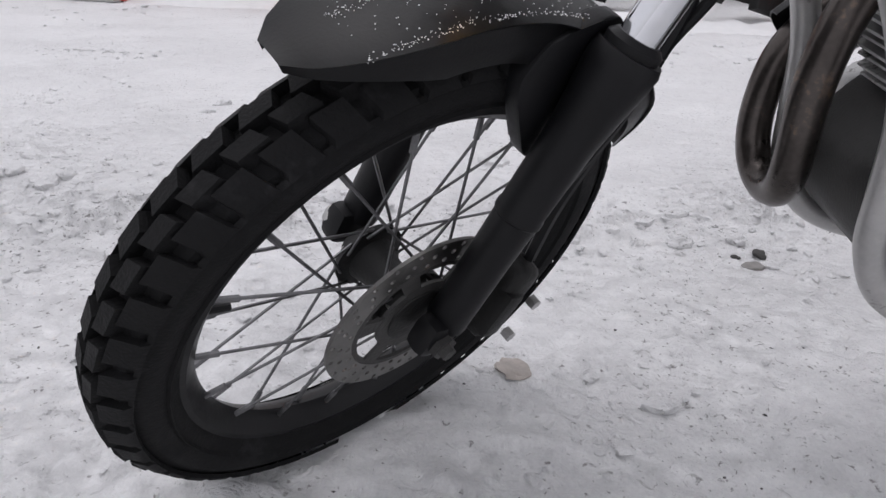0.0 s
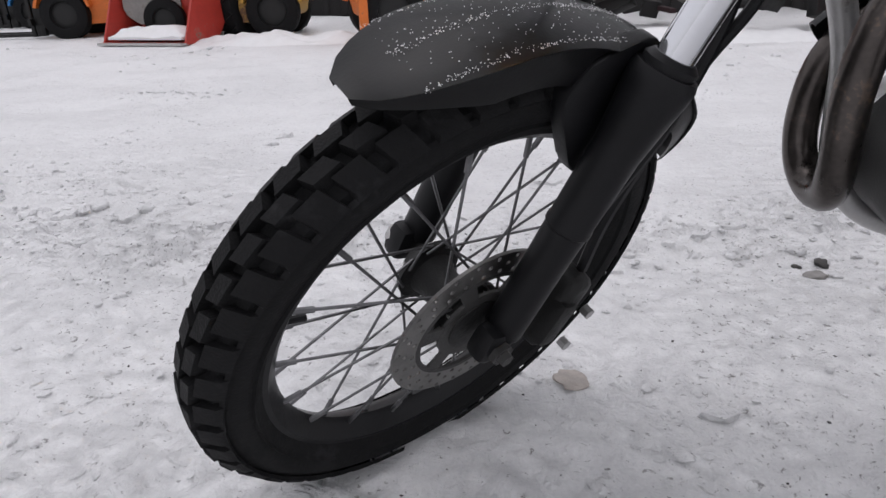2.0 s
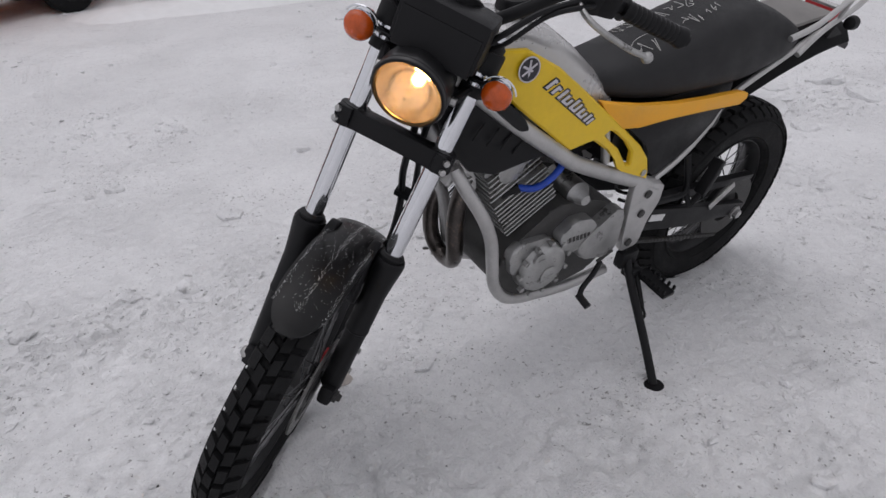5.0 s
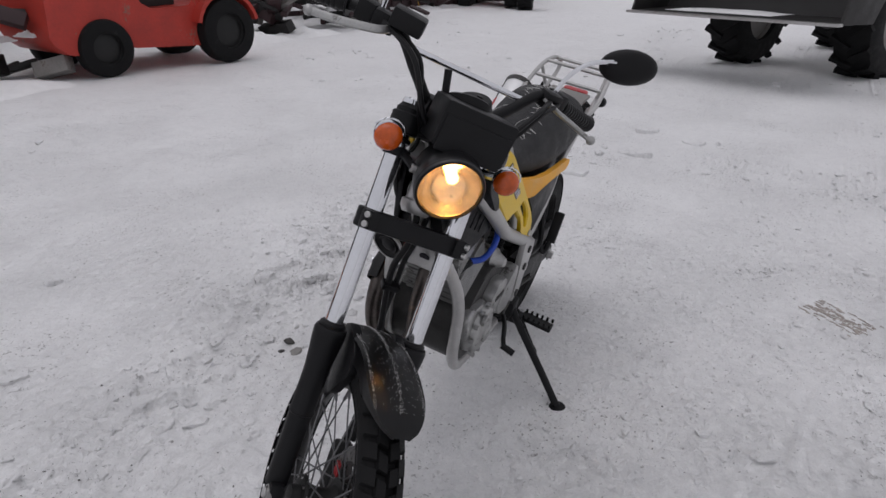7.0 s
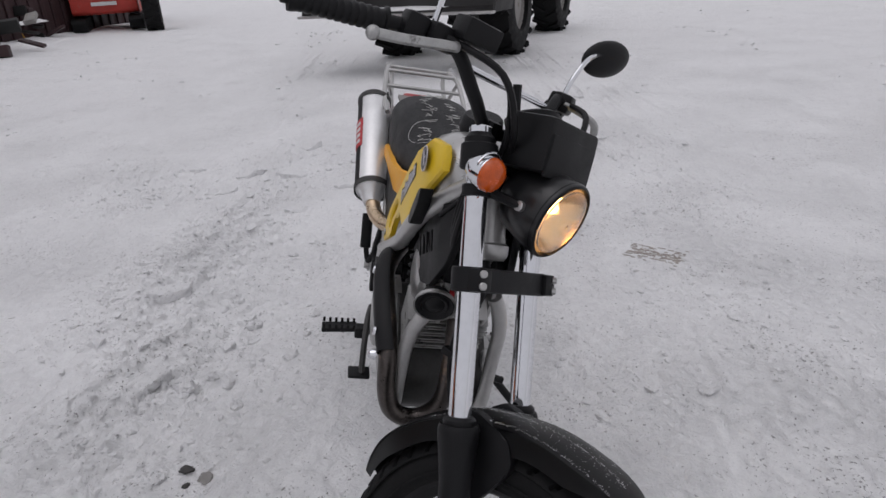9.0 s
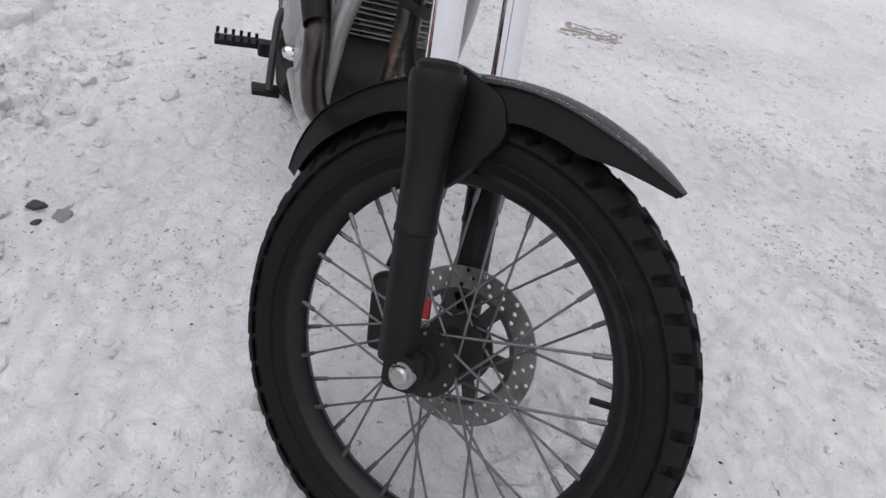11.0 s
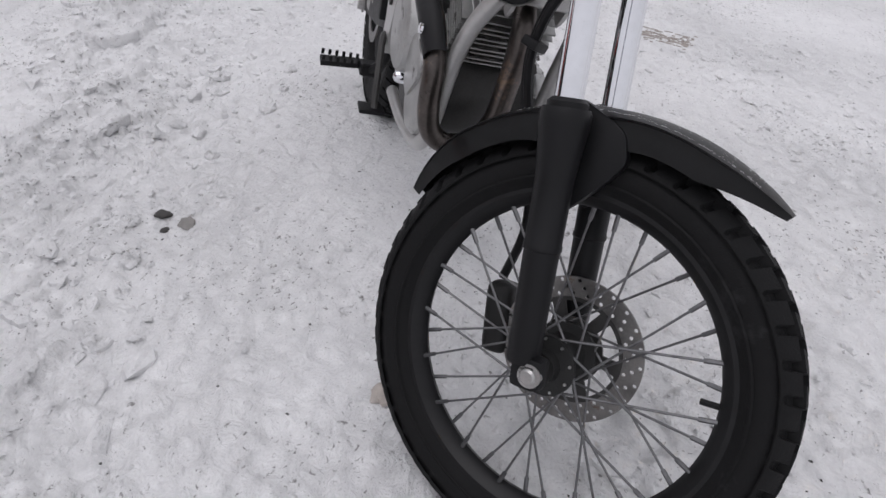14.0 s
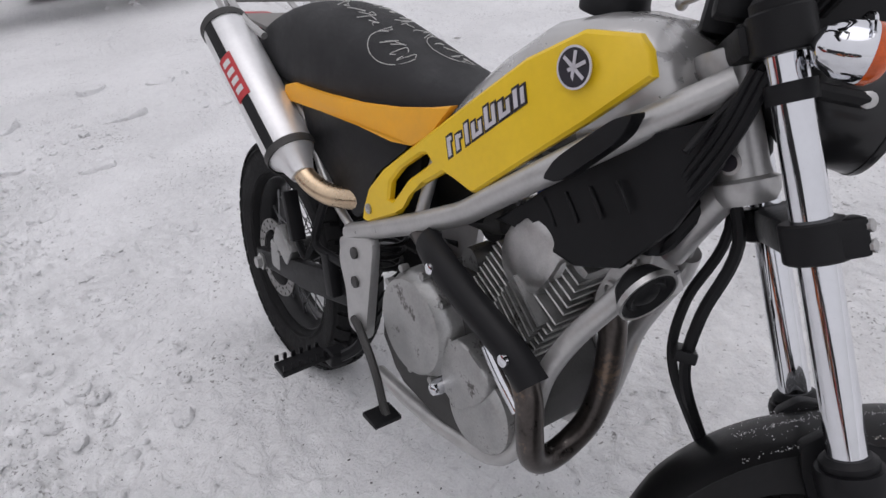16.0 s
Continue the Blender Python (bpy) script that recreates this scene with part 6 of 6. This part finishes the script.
def bank(x, y, w, d, h, seed, label):
    bm = bmesh.new()
    r = bmesh.ops.create_grid(bm, x_segments=60, y_segments=26, size=0.5)
    for v in r["verts"]:
        e = max(0.0, 1 - (2 * abs(v.co.x)) ** 4) * max(0.0, 1 - (2 * abs(v.co.y)) ** 2)
        p = Vector((v.co.x * w + seed * 7, v.co.y * d, 0))
        v.co = Vector((v.co.x * w, v.co.y * d, h * e * (0.8 + 0.7 * noise.noise(p * 1.3) + 0.35 * noise.noise(p * 4) + 0.15 * noise.noise(p * 11)) - 0.03))
    ob = part("snow_bank", bm, SNOWCAP)
    ob.location = (x, y, 0)
    tagged(ob, label, "snow")
    return ob


bank(1.6, 7.5, 4.2, 1.1, 0.14, 1, "ploughed ridge of snow before the machines")
bank(-3.0, 8.0, 2.6, 0.9, 0.18, 2, "ploughed ridge of snow before the machines")
bank(14.5, 9.6, 4.0, 1.0, 0.13, 3, "lumpy ploughed snow bank")
bank(8.0, 8.6, 3.2, 0.9, 0.2, 4, "ploughed ridge of snow")
bank(20.0, -6.0, 6.0, 2.0, 0.35, 5, "low ploughed snow bank")

# scuffed streak where the ground shows through the snow
def streak(x, y, length, width, turn_deg, seed):
    r2 = random.Random(seed)
    bm = bmesh.new()
    for k in range(150):
        u, v = r2.uniform(-0.5, 0.5), r2.gauss(0, 0.22)
        c = Vector((u * length, v * width, 0))
        q4 = Matrix.Rotation(radians(turn_deg), 3, 'Z')
        w = q4 @ c
        z = relief(x + w.x, y + w.y)
        box(bm, Vector((w.x, w.y, z + 0.0015)), (r2.uniform(0.004, 0.035), r2.uniform(0.0015, 0.005), 0.003), 0, q4 @ turn('Z', r2.uniform(-14, 14)), 1)
    ob = part("dirt_streak", bm, ICE, smooth=False)
    ob.location = (x, y, 0)
    return tagged(ob, "grey-brown scuffed dirt showing through the snow", "dirt", kind="stuff")


streak(2.04, -0.02, 0.24, 0.16, 55, 1)

# timber pallet
pal = thing("timber_pallet", "raw timber pallet lying on the snow with wrapped goods", "pallet", pose(3.65, -3.0, 0, 0, 0, -72))
for k in (-1, 0, 1):
    part("bearer", blk((0.42 * k, 0, 0.05), (0.09, 1.1, 0.09), 0.004), WOOD, pal)
for k in range(6):
    part("board", blk((0, -0.46 + 0.18 * k, 0.105), (1.0, 0.11, 0.022), 0.003), WOOD, pal)
gd = thing("wrapped_goods", "pale wrapped bundle resting on a pallet", "bundle", pose(3.8, -3.2, 0.115, 0, 0, -72))
bm = blk((0, 0, 0.16), (0.75, 0.6, 0.30), 0.05, None, 4)
for v in bm.verts:
    v.co += Vector((1, 1, 0.5)) * 0.02 * noise.noise(v.co * 9)
part("wrapping", bm, M_WHITE, gd)
